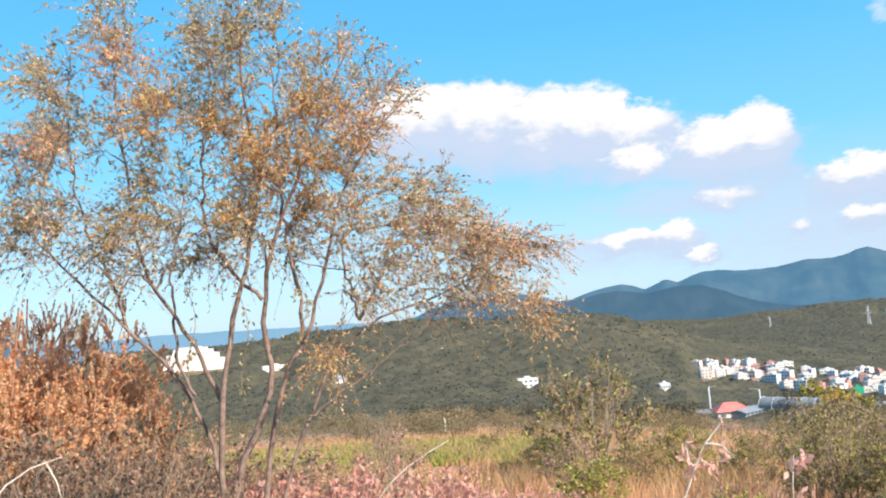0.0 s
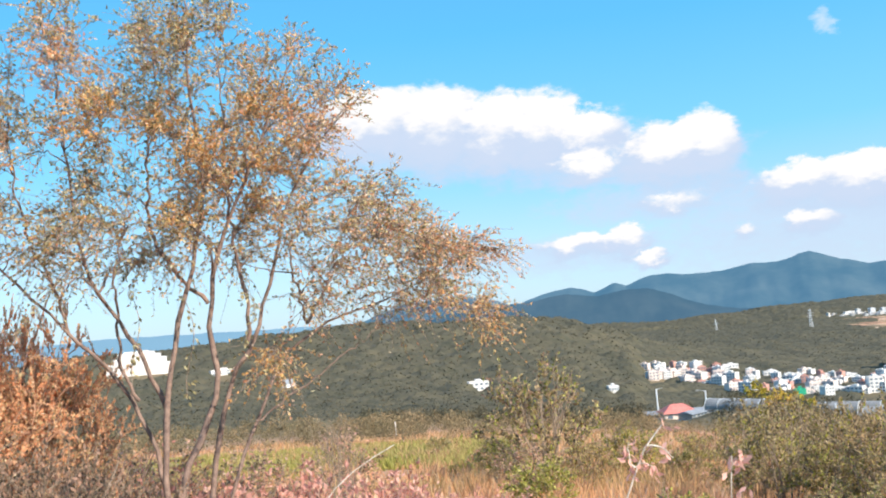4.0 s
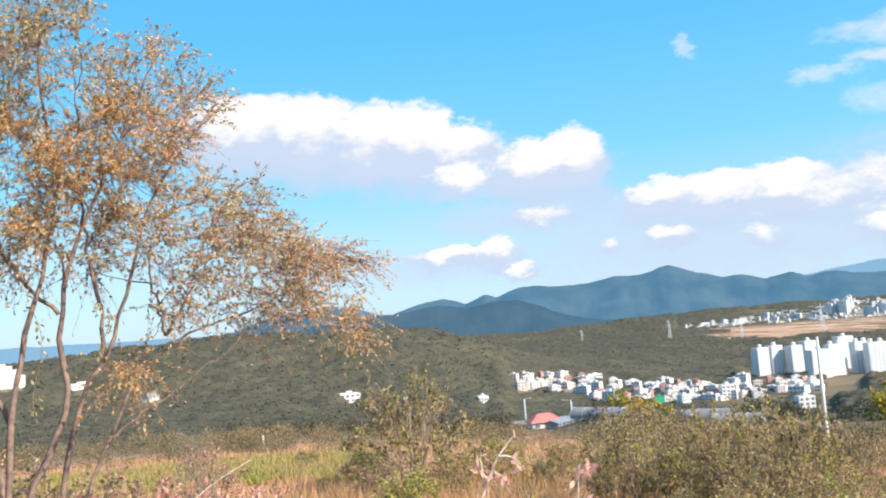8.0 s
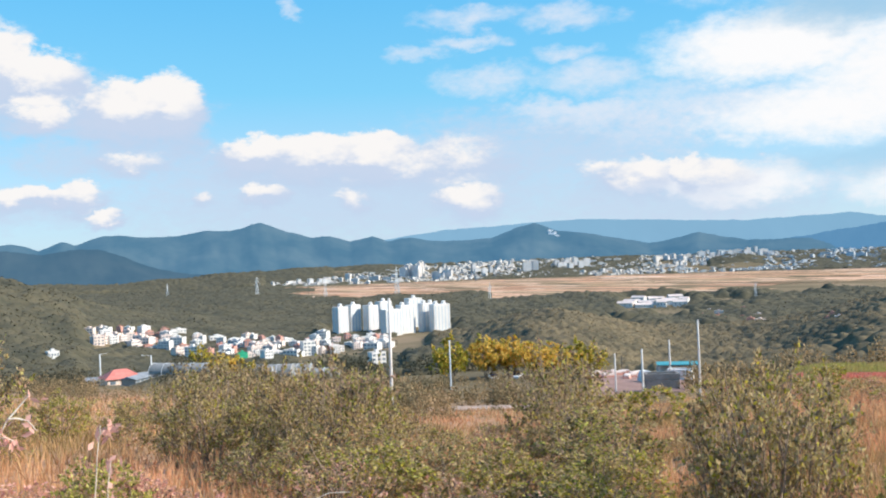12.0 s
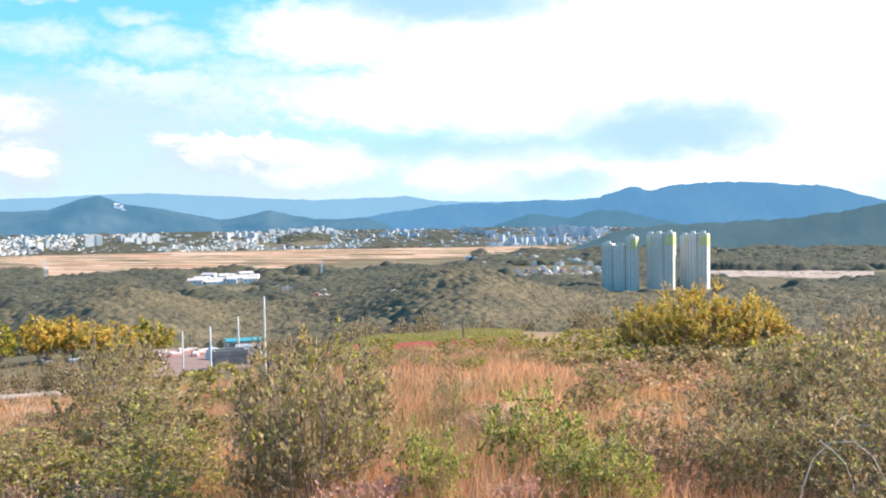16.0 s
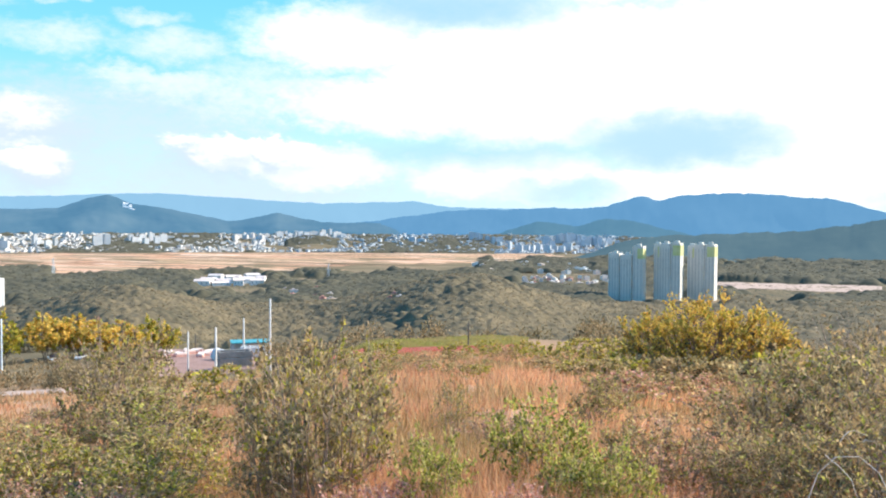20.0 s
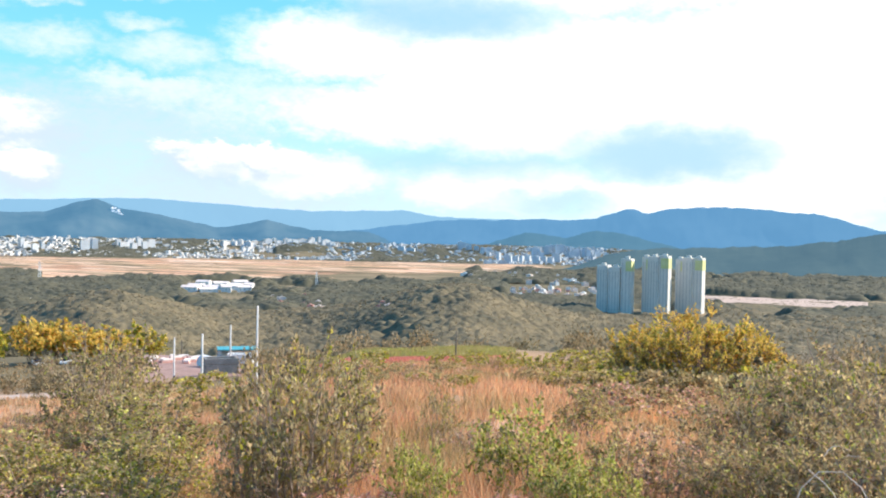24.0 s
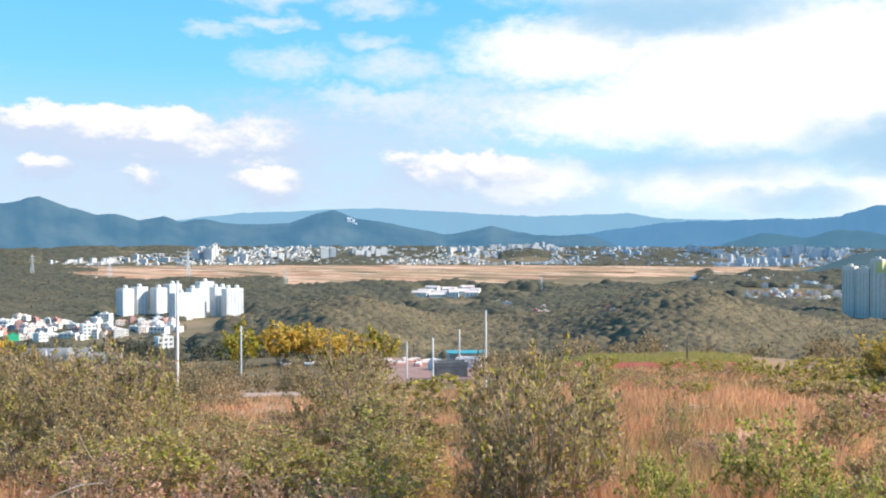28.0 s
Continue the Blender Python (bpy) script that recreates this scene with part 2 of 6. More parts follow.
M["drygrass"] = leafy("grass_dry", ((0.480, 0.222, 0.108), (0.735, 0.362, 0.190), (0.840, 0.474, 0.270), (0.672, 0.445, 0.225)), ((0.240, 0.180, 0.072), (0.408, 0.288, 0.120), (0.672, 0.432, 0.204)), 0.16)
M["greengrass"] = leafy("grass_green", ((0.240, 0.228, 0.048), (0.400, 0.375, 0.090), (0.500, 0.440, 0.140)), ((0.470, 0.330, 0.160), (0.420, 0.350, 0.120)), 0.25)
M["redstrip"] = leafy("flower_red", ((0.55, 0.14, 0.11), (0.76, 0.25, 0.18), (0.80, 0.40, 0.28)))
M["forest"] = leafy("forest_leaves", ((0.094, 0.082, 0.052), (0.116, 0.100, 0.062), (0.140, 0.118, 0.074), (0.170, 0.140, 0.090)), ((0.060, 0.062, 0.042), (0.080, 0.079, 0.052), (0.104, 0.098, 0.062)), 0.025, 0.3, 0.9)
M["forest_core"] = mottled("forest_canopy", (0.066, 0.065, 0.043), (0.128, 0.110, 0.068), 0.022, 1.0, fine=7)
# browner than the hill forest, and lightened to offset the weaker sun there
M["valley"] = leafy("valley_leaves_lit", ((0.190, 0.142, 0.078), (0.240, 0.176, 0.094), (0.290, 0.208, 0.114), (0.345, 0.244, 0.136)), ((0.088, 0.080, 0.052), (0.118, 0.104, 0.064), (0.155, 0.130, 0.078)), 0.035, 0.35, 0.9)
# canopy darker than its leaves: shade between crowns put into the colour
M["valley_core"] = mottled("valley_canopy_shade", (0.082, 0.074, 0.048), (0.215, 0.164, 0.092), 0.024, 1.0, fine=7)
M["brush"] = leafy("brush_leaves", ((0.175, 0.124, 0.062), (0.300, 0.210, 0.106), (0.415, 0.286, 0.154), (0.520, 0.360, 0.206)), ((0.130, 0.112, 0.062), (0.220, 0.180, 0.098), (0.310, 0.244, 0.134)), 0.08, 0.4)
M["bark"] = mottled("bark", (0.13, 0.085, 0.07), (0.34, 0.235, 0.185), 14, 0.85, 0.5, 0.01, 6)
M["twig"] = mottled("twig", (0.20, 0.15, 0.11), (0.42, 0.32, 0.24), 18, 0.85)
M["red_twig"] = mottled("red_twig", (0.40, 0.20, 0.12), (0.60, 0.34, 0.21), 18, 0.85)
M["pale_twig"] = mottled("pale_twig", (0.50, 0.42, 0.34), (0.78, 0.70, 0.60), 20, 0.7)
M["white_wall"] = mottled("white_wall", (0.66, 0.63, 0.60), (0.82, 0.79, 0.75), 0.08, 0.7, fine=9)
M["cream_wall"] = mottled("cream_wall", (0.66, 0.53, 0.47), (0.82, 0.70, 0.63), 0.1, 0.75, fine=9)
M["brick_wall"] = mottled("brick_wall", (0.48, 0.23, 0.18), (0.62, 0.36, 0.30), 0.3, 0.8, fine=9)
M["blue_wall"] = mottled("blue_grey_wall", (0.48, 0.54, 0.60), (0.58, 0.63, 0.68), 0.05, 0.7, fine=9)
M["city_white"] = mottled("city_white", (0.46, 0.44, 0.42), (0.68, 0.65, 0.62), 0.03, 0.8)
# blue-grey puts haze and cloud shade over the northern blocks into their walls
M["city_haze"] = mottled("city_haze", (0.40, 0.44, 0.48), (0.58, 0.60, 0.62), 0.02, 0.8)
M["grey_wall"] = mottled("grey_concrete", (0.34, 0.36, 0.38), (0.46, 0.47, 0.48), 0.2, 0.8, fine=8)
M["tower_wall"] = mottled("tower_wall", (0.60, 0.56, 0.50), (0.72, 0.67, 0.60), 0.06, 0.75, fine=8)
M["tower_yellow"] = mottled("tower_yellow", (0.56, 0.55, 0.22), (0.66, 0.63, 0.32), 0.1, 0.7)
M["window"] = mottled("dark_glass", (0.10, 0.14, 0.18), (0.18, 0.23, 0.28), 0.4, 0.25)
M["tower_glass"] = mottled("tower_glass", (0.44, 0.42, 0.39), (0.56, 0.53, 0.49), 0.3, 0.8)
M["roof_red"] = mottled("roof_red", (0.55, 0.16, 0.13), (0.70, 0.27, 0.22), 0.8, 0.7, fine=6)
M["roof_grey"] = mottled("roof_grey", (0.20, 0.22, 0.24), (0.34, 0.36, 0.38), 0.6, 0.7, fine=6)
M["roof_teal"] = mottled("roof_teal", (0.04, 0.26, 0.30), (0.08, 0.36, 0.40), 0.8, 0.6, fine=6)
M["roof_green"] = mottled("roof_green", (0.03, 0.36, 0.20), (0.06, 0.48, 0.28), 0.8, 0.6)
M["plastic_film"] = mottled("plastic_film", (0.20, 0.20, 0.19), (0.36, 0.35, 0.33), 0.6, 0.6, fine=6)
M["pole_white"] = mottled("pole_concrete", (0.62, 0.58, 0.54), (0.80, 0.76, 0.72), 1.5, 0.7, fine=6)
M["pole_dark"] = mottled("pole_dark", (0.08, 0.07, 0.06), (0.16, 0.14, 0.12), 2, 0.8)
M["steel"] = mottled("galvanised_steel", (0.62, 0.66, 0.70), (0.76, 0.78, 0.80), 0.3, 0.5)
M["hut_wall"] = mottled("weathered_concrete", (0.22, 0.20, 0.18), (0.34, 0.31, 0.28), 0.5, 0.85, fine=8)
M["dirt_lane"] = mottled("dirt_lane", (0.36, 0.25, 0.19), (0.55, 0.41, 0.33), 0.5, 0.9, 0.4, 0.05, 7)
M["orange_soil"] = mottled("orange_soil", (0.52, 0.25, 0.13), (0.74, 0.40, 0.22), 1.2, 0.9, 0.5, 0.05, 6)
M["brown_yard"] = mottled("brown_yard", (0.26, 0.15, 0.12), (0.42, 0.26, 0.21), 0.25, 0.9, 0, 0.05, 8)
M["car_white"] = mottled("car_paint", (0.70, 0.70, 0.70), (0.80, 0.80, 0.80), 0.5, 0.3)
M["car_glass"] = mottled("car_glass", (0.02, 0.02, 0.03), (0.05, 0.05, 0.06), 0.5, 0.1)


def haze_glow_material(name, low, high, glow, amount):
    """Far range: wooded slopes, with miles of blue air put in as emission."""
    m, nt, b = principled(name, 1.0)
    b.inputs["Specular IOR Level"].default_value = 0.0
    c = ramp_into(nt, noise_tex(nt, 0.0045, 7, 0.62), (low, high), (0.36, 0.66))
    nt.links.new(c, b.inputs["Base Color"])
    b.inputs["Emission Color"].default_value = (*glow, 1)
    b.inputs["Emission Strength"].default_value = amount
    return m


# the third colour is the range's haze, which the surface itself gives off
M["range_near"] = haze_glow_material("range_near", (0.018, 0.028, 0.028), (0.050, 0.058, 0.050), (0.031, 0.082, 0.138), 1.0)
M["range_foot"] = haze_glow_material("range_foot", (0.014, 0.022, 0.022), (0.032, 0.038, 0.034), (0.022, 0.056, 0.096), 1.0)
M["range_hill"] = haze_glow_material("range_hill", (0.014, 0.020, 0.018), (0.036, 0.042, 0.032), (0.034, 0.064, 0.086), 1.0)
M["range_mid"] = haze_glow_material("range_mid", (0.012, 0.020, 0.025), (0.022, 0.032, 0.036), (0.046, 0.118, 0.205), 1.0)
M["range_cone"] = haze_glow_material("range_cone", (0.012, 0.020, 0.022), (0.022, 0.032, 0.032), (0.036, 0.088, 0.135), 1.0)
# pale rock with added emission, which brightens its shaded face
M["crag"] = haze_glow_material("granite_crag_glow", (0.50, 0.46, 0.44), (0.80, 0.74, 0.70), (0.11, 0.15, 0.20), 1.0)
M["range_far"] = haze_glow_material("range_far", (0.015, 0.02, 0.025), (0.02, 0.03, 0.035), (0.105, 0.20, 0.285), 1.0)


def ground_material():
    m, nt, b = principled("ground", 0.95)
    b.inputs["Specular IOR Level"].default_value = 0.05
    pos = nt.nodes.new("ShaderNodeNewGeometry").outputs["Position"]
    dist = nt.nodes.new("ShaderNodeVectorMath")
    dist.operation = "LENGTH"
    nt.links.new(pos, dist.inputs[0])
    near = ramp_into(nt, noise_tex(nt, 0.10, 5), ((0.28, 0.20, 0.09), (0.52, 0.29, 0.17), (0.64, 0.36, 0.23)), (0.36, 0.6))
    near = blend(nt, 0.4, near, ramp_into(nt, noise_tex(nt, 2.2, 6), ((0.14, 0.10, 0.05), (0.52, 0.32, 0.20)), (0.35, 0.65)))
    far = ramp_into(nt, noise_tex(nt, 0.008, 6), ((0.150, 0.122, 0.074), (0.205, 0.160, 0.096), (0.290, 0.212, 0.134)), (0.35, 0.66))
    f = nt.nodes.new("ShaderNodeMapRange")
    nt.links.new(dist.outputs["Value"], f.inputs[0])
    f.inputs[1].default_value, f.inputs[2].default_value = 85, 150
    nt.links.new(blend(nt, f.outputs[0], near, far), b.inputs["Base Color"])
    bump_into(nt, b, noise_tex(nt, 3.0, 6), 0.6, 0.12)
    return m


M["ground"] = ground_material()


def field_material():
    m, nt, b = principled("harvested_paddy", 0.95)
    geo = nt.nodes.new("ShaderNodeNewGeometry")
    c = ramp_into(nt, geo.outputs["Random Per Island"], ((0.34, 0.18, 0.10), (0.66, 0.34, 0.19), (0.74, 0.50, 0.34), (0.36, 0.27, 0.14), (0.70, 0.40, 0.22), (0.80, 0.62, 0.48)))
    c = blend(nt, 0.3, c, ramp_into(nt, noise_tex(nt, 0.03, 5), ((0.36, 0.20, 0.12), (0.76, 0.44, 0.28)), (0.35, 0.65)))
    nt.links.new(c, b.inputs["Base Color"])
    return m


M["paddy"] = field_material()

# ---- mesh helpers ----
rng = np.random.default_rng(7)


def sheet_mesh(name, verts, faces, material, smooth=False):
    """A mesh from arrays: verts (n, 3), faces (m, 3 or 4)."""
    verts, faces = np.asarray(verts, dtype=np.float32), np.asarray(faces, dtype=np.int32)
    me = bpy.data.meshes.new(name)
    k = faces.shape[1]
    me.vertices.add(len(verts))
    me.vertices.foreach_set("co", verts.ravel())
    me.loops.add(faces.size)
    me.loops.foreach_set("vertex_index", faces.ravel())
    me.polygons.add(len(faces))
    me.polygons.foreach_set("loop_start", np.arange(0, faces.size, k, dtype=np.int32))
    me.polygons.foreach_set("use_smooth", np.full(len(faces), smooth))
    me.update(calc_edges=True)
    me.materials.append(material)
    return me


def part(name, me, material=None, parent=None, label=""):
    """One mesh object under a thing or a part; me is a mesh or a bmesh."""
    if isinstance(me, bmesh.types.BMesh):
        data = bpy.data.meshes.new(name)
        me.to_mesh(data)
        me.free()
        me = data
    if material and not me.materials:
        me.materials.append(material)
    ob = new(name, me)
    ob.parent = parent
    return tagged(ob, label) if label else ob


def put_copy(proto, m):
    """The first call places the model itself, later calls a copy of it; proto is [thing, placed]."""
    if proto[1]:
        s = proto[0].scale
        return copy_thing(proto[0], m @ Matrix.Diagonal((1 / s[0], 1 / s[1], 1 / s[2], 1)))
    proto[0].matrix_basis, proto[1] = m, True
    return proto[0]


def empty(name, m, label, category, group="", kind=""):
    ob = new(name)
    ob.empty_display_size = 0.2
    ob.matrix_basis = m
    return tagged(ob, label, category, group, kind)


def box(bm, x0, x1, y0, y1, z0, z1, bevel=0.0):
    made = bmesh.ops.create_cube(bm, size=1)["verts"]
    for v in made:
        v.co = Vector(((x0 + x1) / 2 + v.co.x * (x1 - x0), (y0 + y1) / 2 + v.co.y * (y1 - y0), (z0 + z1) / 2 + v.co.z * (z1 - z0)))
    if bevel:
        edges = list({e for v in made for e in v.link_edges})
        bmesh.ops.bevel(bm, geom=edges, offset=bevel, segments=1, affect="EDGES")
    return bm


def new_box(*dims, bevel=0.0):
    return box(bmesh.new(), *dims, bevel=bevel)


class Tubes:
    """Collects tapering round branches and turns them into one mesh."""

    def __init__(self, sides=6):
        self.v, self.f, self.n, self.sides = [], [], 0, sides

    def add(self, pts, radii):
        pts = np.asarray(pts, dtype=float)
        k, s = len(pts), self.sides
        tang = np.gradient(pts, axis=0)
        tang /= np.linalg.norm(tang, axis=1)[:, None] + 1e-9
        ref = np.array([0.31, 0.87, 0.38])
        side = np.cross(tang, ref)
        side /= np.linalg.norm(side, axis=1)[:, None] + 1e-9
        other = np.cross(tang, side)
        a = np.arange(s) * 2 * math.pi / s
        ring = side[:, None, :] * np.cos(a)[None, :, None] + other[:, None, :] * np.sin(a)[None, :, None]
        self.v.append((pts[:, None, :] + ring * np.asarray(radii)[:, None, None]).reshape(-1, 3))
        i = np.arange(k - 1)[:, None] * s
        j = np.arange(s)[None, :]
        j2 = (j + 1) % s
        self.f.append((np.stack([i + j, i + j2, i + s + j2, i + s + j], -1)).reshape(-1, 4) + self.n)
        self.n += k * s

    def mesh(self, name, material):
        return sheet_mesh(name, np.concatenate(self.v), np.concatenate(self.f), material, True)


def unit(v):
    return v / (np.linalg.norm(v, axis=-1, keepdims=True) + 1e-9)


def leaf_quads(at, way, length, width, r, fold=0.18):
    """Pointed leaves: one bent diamond for each place, along way."""
    n = len(at)
    way = unit(way)
    side = unit(np.cross(way, unit(r.normal(size=(n, 3)))))
    up = np.cross(side, way)
    L, W = np.broadcast_to(length, n)[:, None], np.broadcast_to(width, n)[:, None]
    v = np.stack([at, at + way * L * 0.45 + side * W - up * L * fold * 0.5, at + way * L - up * L * fold, at + way * L * 0.45 - side * W - up * L * fold * 0.5], 1)
    return v.reshape(-1, 3), np.arange(n * 4).reshape(-1, 4)


# ---- the lie of the land ----


def polar(az, r, z=0.0):
    a = radians(az)
    return Vector((r * math.sin(a), r * math.cos(a), z))


def swell(az, r, a, wa, big_r, wr, height):
    return height * np.exp(-((az - a) / wa) ** 2 - ((r - big_r) / wr) ** 2)


def land(az, r):
    """Height of the ground against the eye: a hillside that falls to a plain 90 m below, with wooded hills on it."""
    az, r = np.asarray(az, dtype=float), np.asarray(r, dtype=float)
    slope = np.interp(az, [-180, -90, -62, -47, -32, -14, -4, 4, 14, 30, 180], [0.02, 0.085, 0.098, 0.114, 0.150, 0.152, 0.122, 0.117, 0.125, 0.12, 0.02])
    near = -1.55 - slope * r
    terrace = np.clip((az + 46) / 4, 0, 1) * np.clip((-10 - az) / 3, 0, 1)
    lawn = np.clip((az + 9) / 4, 0, 1)
    near = near + terrace * (0.065 * np.clip(r - 130, 0, 100) - 0.03 * np.clip(r - 240, 0, 300))
    near = near + lawn * (0.028 * np.clip(r - 88, 0, 47) - 0.10 * np.clip(r - 135, 0, 200))
    z = -90 + np.logaddexp(0, (near + 90) / 5) * 5
    z = z + swell(az, r, -66, 16, 1350, 420, 86) + swell(az, r, -53, 6, 1300, 380, 26) + swell(az, r, -85, 9, 1300, 420, 44)
    z = z + swell(az, r, -20, 6, 760, 200, 36) + swell(az, r, 1, 6.5, 820, 240, 42)
    t = np.clip((r - 3250) / 650, 0, 1)
    town = np.clip((az + 42) / 6, 0, 1) * np.clip((20 - az) / 6, 0, 1)
    z = z + (26 + 30 * town) * t * t * (3 - 2 * t) + swell(az, r, -8.6, 1.5, 3560, 70, 26)
    z = z + np.clip((r - 90) / 200, 0, 1) * 0.5 * np.sin(az * 0.9 + r * 0.05) + 0.07 * np.sin(r * np.sin(np.radians(az)) * 0.8 + 1) * np.cos(r * np.cos(np.radians(az)) * 0.7) * np.clip((60 - r) / 30, 0, 1)
    return z


def ground_at(az, r):
    return float(land(az, r))


def reach(az, el, start=4.0):
    """How far away the line of sight at that heading and height angle meets the ground."""
    rr = np.geomspace(start, 4700, 900)
    below = land(az, rr) >= rr * math.tan(radians(el))
    return float(rr[np.argmax(below)]) if below.any() else 4700.0


def on_ground(az, r, turn=0.0, size=1.0, sink=0.0):
    return Matrix.LocRotScale(polar(az, r, ground_at(az, r) - sink), Euler((0, 0, radians(turn - az))), Vector((size, size, size)) if isinstance(size, (int, float)) else Vector(size))


def build_ground():
    azs = np.concatenate([np.arange(-104, 44.1, 0.5), np.arange(47, 256, 3.0)])
    rs = np.concatenate([[0.0], np.geomspace(0.4, 4900, 170)])
    a, r = np.meshgrid(azs, rs, indexing="ij")
    wrapped = np.where(a > 180, a - 360, a)
    z = land(wrapped, r)
    v = np.stack([r * np.sin(np.radians(a)), r * np.cos(np.radians(a)), z], -1)
    n, k = a.shape
    i, j = np.meshgrid(np.arange(n), np.arange(k - 1), indexing="ij")
    i2 = (i + 1) % n
    f = np.stack([i * k + j, i2 * k + j, i2 * k + j + 1, i * k + j + 1], -1).reshape(-1, 4)
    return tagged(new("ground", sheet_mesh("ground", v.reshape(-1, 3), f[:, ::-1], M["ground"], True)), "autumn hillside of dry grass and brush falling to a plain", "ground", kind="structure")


build_ground()


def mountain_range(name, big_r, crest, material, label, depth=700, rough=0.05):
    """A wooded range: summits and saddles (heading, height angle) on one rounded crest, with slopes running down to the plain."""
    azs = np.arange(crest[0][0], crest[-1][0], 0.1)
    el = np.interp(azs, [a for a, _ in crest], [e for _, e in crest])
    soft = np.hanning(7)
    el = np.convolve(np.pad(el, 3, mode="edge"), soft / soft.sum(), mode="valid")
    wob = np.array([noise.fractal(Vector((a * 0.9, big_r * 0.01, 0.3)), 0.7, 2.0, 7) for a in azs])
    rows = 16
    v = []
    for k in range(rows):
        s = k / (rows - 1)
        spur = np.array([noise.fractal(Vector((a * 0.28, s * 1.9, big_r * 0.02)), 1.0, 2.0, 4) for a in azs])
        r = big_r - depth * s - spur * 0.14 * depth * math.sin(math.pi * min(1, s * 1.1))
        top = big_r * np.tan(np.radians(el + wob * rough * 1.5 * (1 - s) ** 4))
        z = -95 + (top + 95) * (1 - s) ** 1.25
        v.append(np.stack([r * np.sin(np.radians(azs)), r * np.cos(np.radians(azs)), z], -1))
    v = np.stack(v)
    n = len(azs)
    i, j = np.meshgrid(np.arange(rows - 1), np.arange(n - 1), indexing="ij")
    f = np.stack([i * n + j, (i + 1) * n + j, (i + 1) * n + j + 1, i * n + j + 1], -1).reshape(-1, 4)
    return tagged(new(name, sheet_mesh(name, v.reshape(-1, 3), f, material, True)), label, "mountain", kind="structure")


mountain_range("backdrop_far_range", 4850, [(-92, 0.4), (-80, 0.7), (-71, 0.5), (-60, 0.3), (-40, 0.4), (-30, 1.2), (-26, 1.67), (-20, 1.95), (-16.8, 1.95), (-13.5, 1.8), (-8, 1.5), (-2.3, 1.7), (0, 1.3), (7.7, 1.2), (14, 1.0), (40, 0.8)], M["range_far"], "palest far mountain range, glowing haze blue", 200, 0.03)
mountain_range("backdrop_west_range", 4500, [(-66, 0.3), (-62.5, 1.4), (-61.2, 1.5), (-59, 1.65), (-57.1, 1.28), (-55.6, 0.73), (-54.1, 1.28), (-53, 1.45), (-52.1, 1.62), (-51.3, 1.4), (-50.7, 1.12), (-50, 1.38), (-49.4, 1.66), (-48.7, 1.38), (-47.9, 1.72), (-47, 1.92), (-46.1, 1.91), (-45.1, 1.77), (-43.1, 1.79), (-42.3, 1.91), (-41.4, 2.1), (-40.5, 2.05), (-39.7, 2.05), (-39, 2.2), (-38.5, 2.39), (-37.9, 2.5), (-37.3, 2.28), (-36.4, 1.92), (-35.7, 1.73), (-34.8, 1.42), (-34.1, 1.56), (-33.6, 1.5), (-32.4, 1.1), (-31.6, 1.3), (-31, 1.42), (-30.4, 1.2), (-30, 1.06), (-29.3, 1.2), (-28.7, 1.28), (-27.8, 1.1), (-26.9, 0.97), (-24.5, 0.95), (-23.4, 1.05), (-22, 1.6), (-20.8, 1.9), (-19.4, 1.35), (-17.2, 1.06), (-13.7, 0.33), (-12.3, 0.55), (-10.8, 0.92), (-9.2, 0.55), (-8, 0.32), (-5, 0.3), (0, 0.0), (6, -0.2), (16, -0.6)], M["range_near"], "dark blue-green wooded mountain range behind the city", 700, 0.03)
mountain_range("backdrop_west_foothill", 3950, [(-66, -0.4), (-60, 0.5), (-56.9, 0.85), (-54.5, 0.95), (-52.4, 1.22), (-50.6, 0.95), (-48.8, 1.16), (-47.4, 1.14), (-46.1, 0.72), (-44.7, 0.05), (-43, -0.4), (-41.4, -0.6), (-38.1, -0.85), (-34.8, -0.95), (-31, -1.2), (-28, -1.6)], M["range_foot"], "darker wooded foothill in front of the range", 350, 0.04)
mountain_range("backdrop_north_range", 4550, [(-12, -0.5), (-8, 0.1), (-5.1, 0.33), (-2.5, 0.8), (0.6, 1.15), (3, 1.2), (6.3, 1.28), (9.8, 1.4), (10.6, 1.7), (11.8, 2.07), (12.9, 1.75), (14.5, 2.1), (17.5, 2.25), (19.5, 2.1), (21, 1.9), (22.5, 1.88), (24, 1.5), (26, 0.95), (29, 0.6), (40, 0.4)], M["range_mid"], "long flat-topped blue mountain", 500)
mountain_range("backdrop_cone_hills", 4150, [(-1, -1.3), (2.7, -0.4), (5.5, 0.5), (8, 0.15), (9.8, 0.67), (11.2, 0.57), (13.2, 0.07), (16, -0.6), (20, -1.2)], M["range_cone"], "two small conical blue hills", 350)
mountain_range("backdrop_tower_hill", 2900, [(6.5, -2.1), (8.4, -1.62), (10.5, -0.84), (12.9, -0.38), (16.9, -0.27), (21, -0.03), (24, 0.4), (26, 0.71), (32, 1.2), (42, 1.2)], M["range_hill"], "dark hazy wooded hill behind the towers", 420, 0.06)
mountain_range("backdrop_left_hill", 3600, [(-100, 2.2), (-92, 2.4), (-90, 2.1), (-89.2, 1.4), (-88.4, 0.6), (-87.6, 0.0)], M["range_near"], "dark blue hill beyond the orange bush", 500)


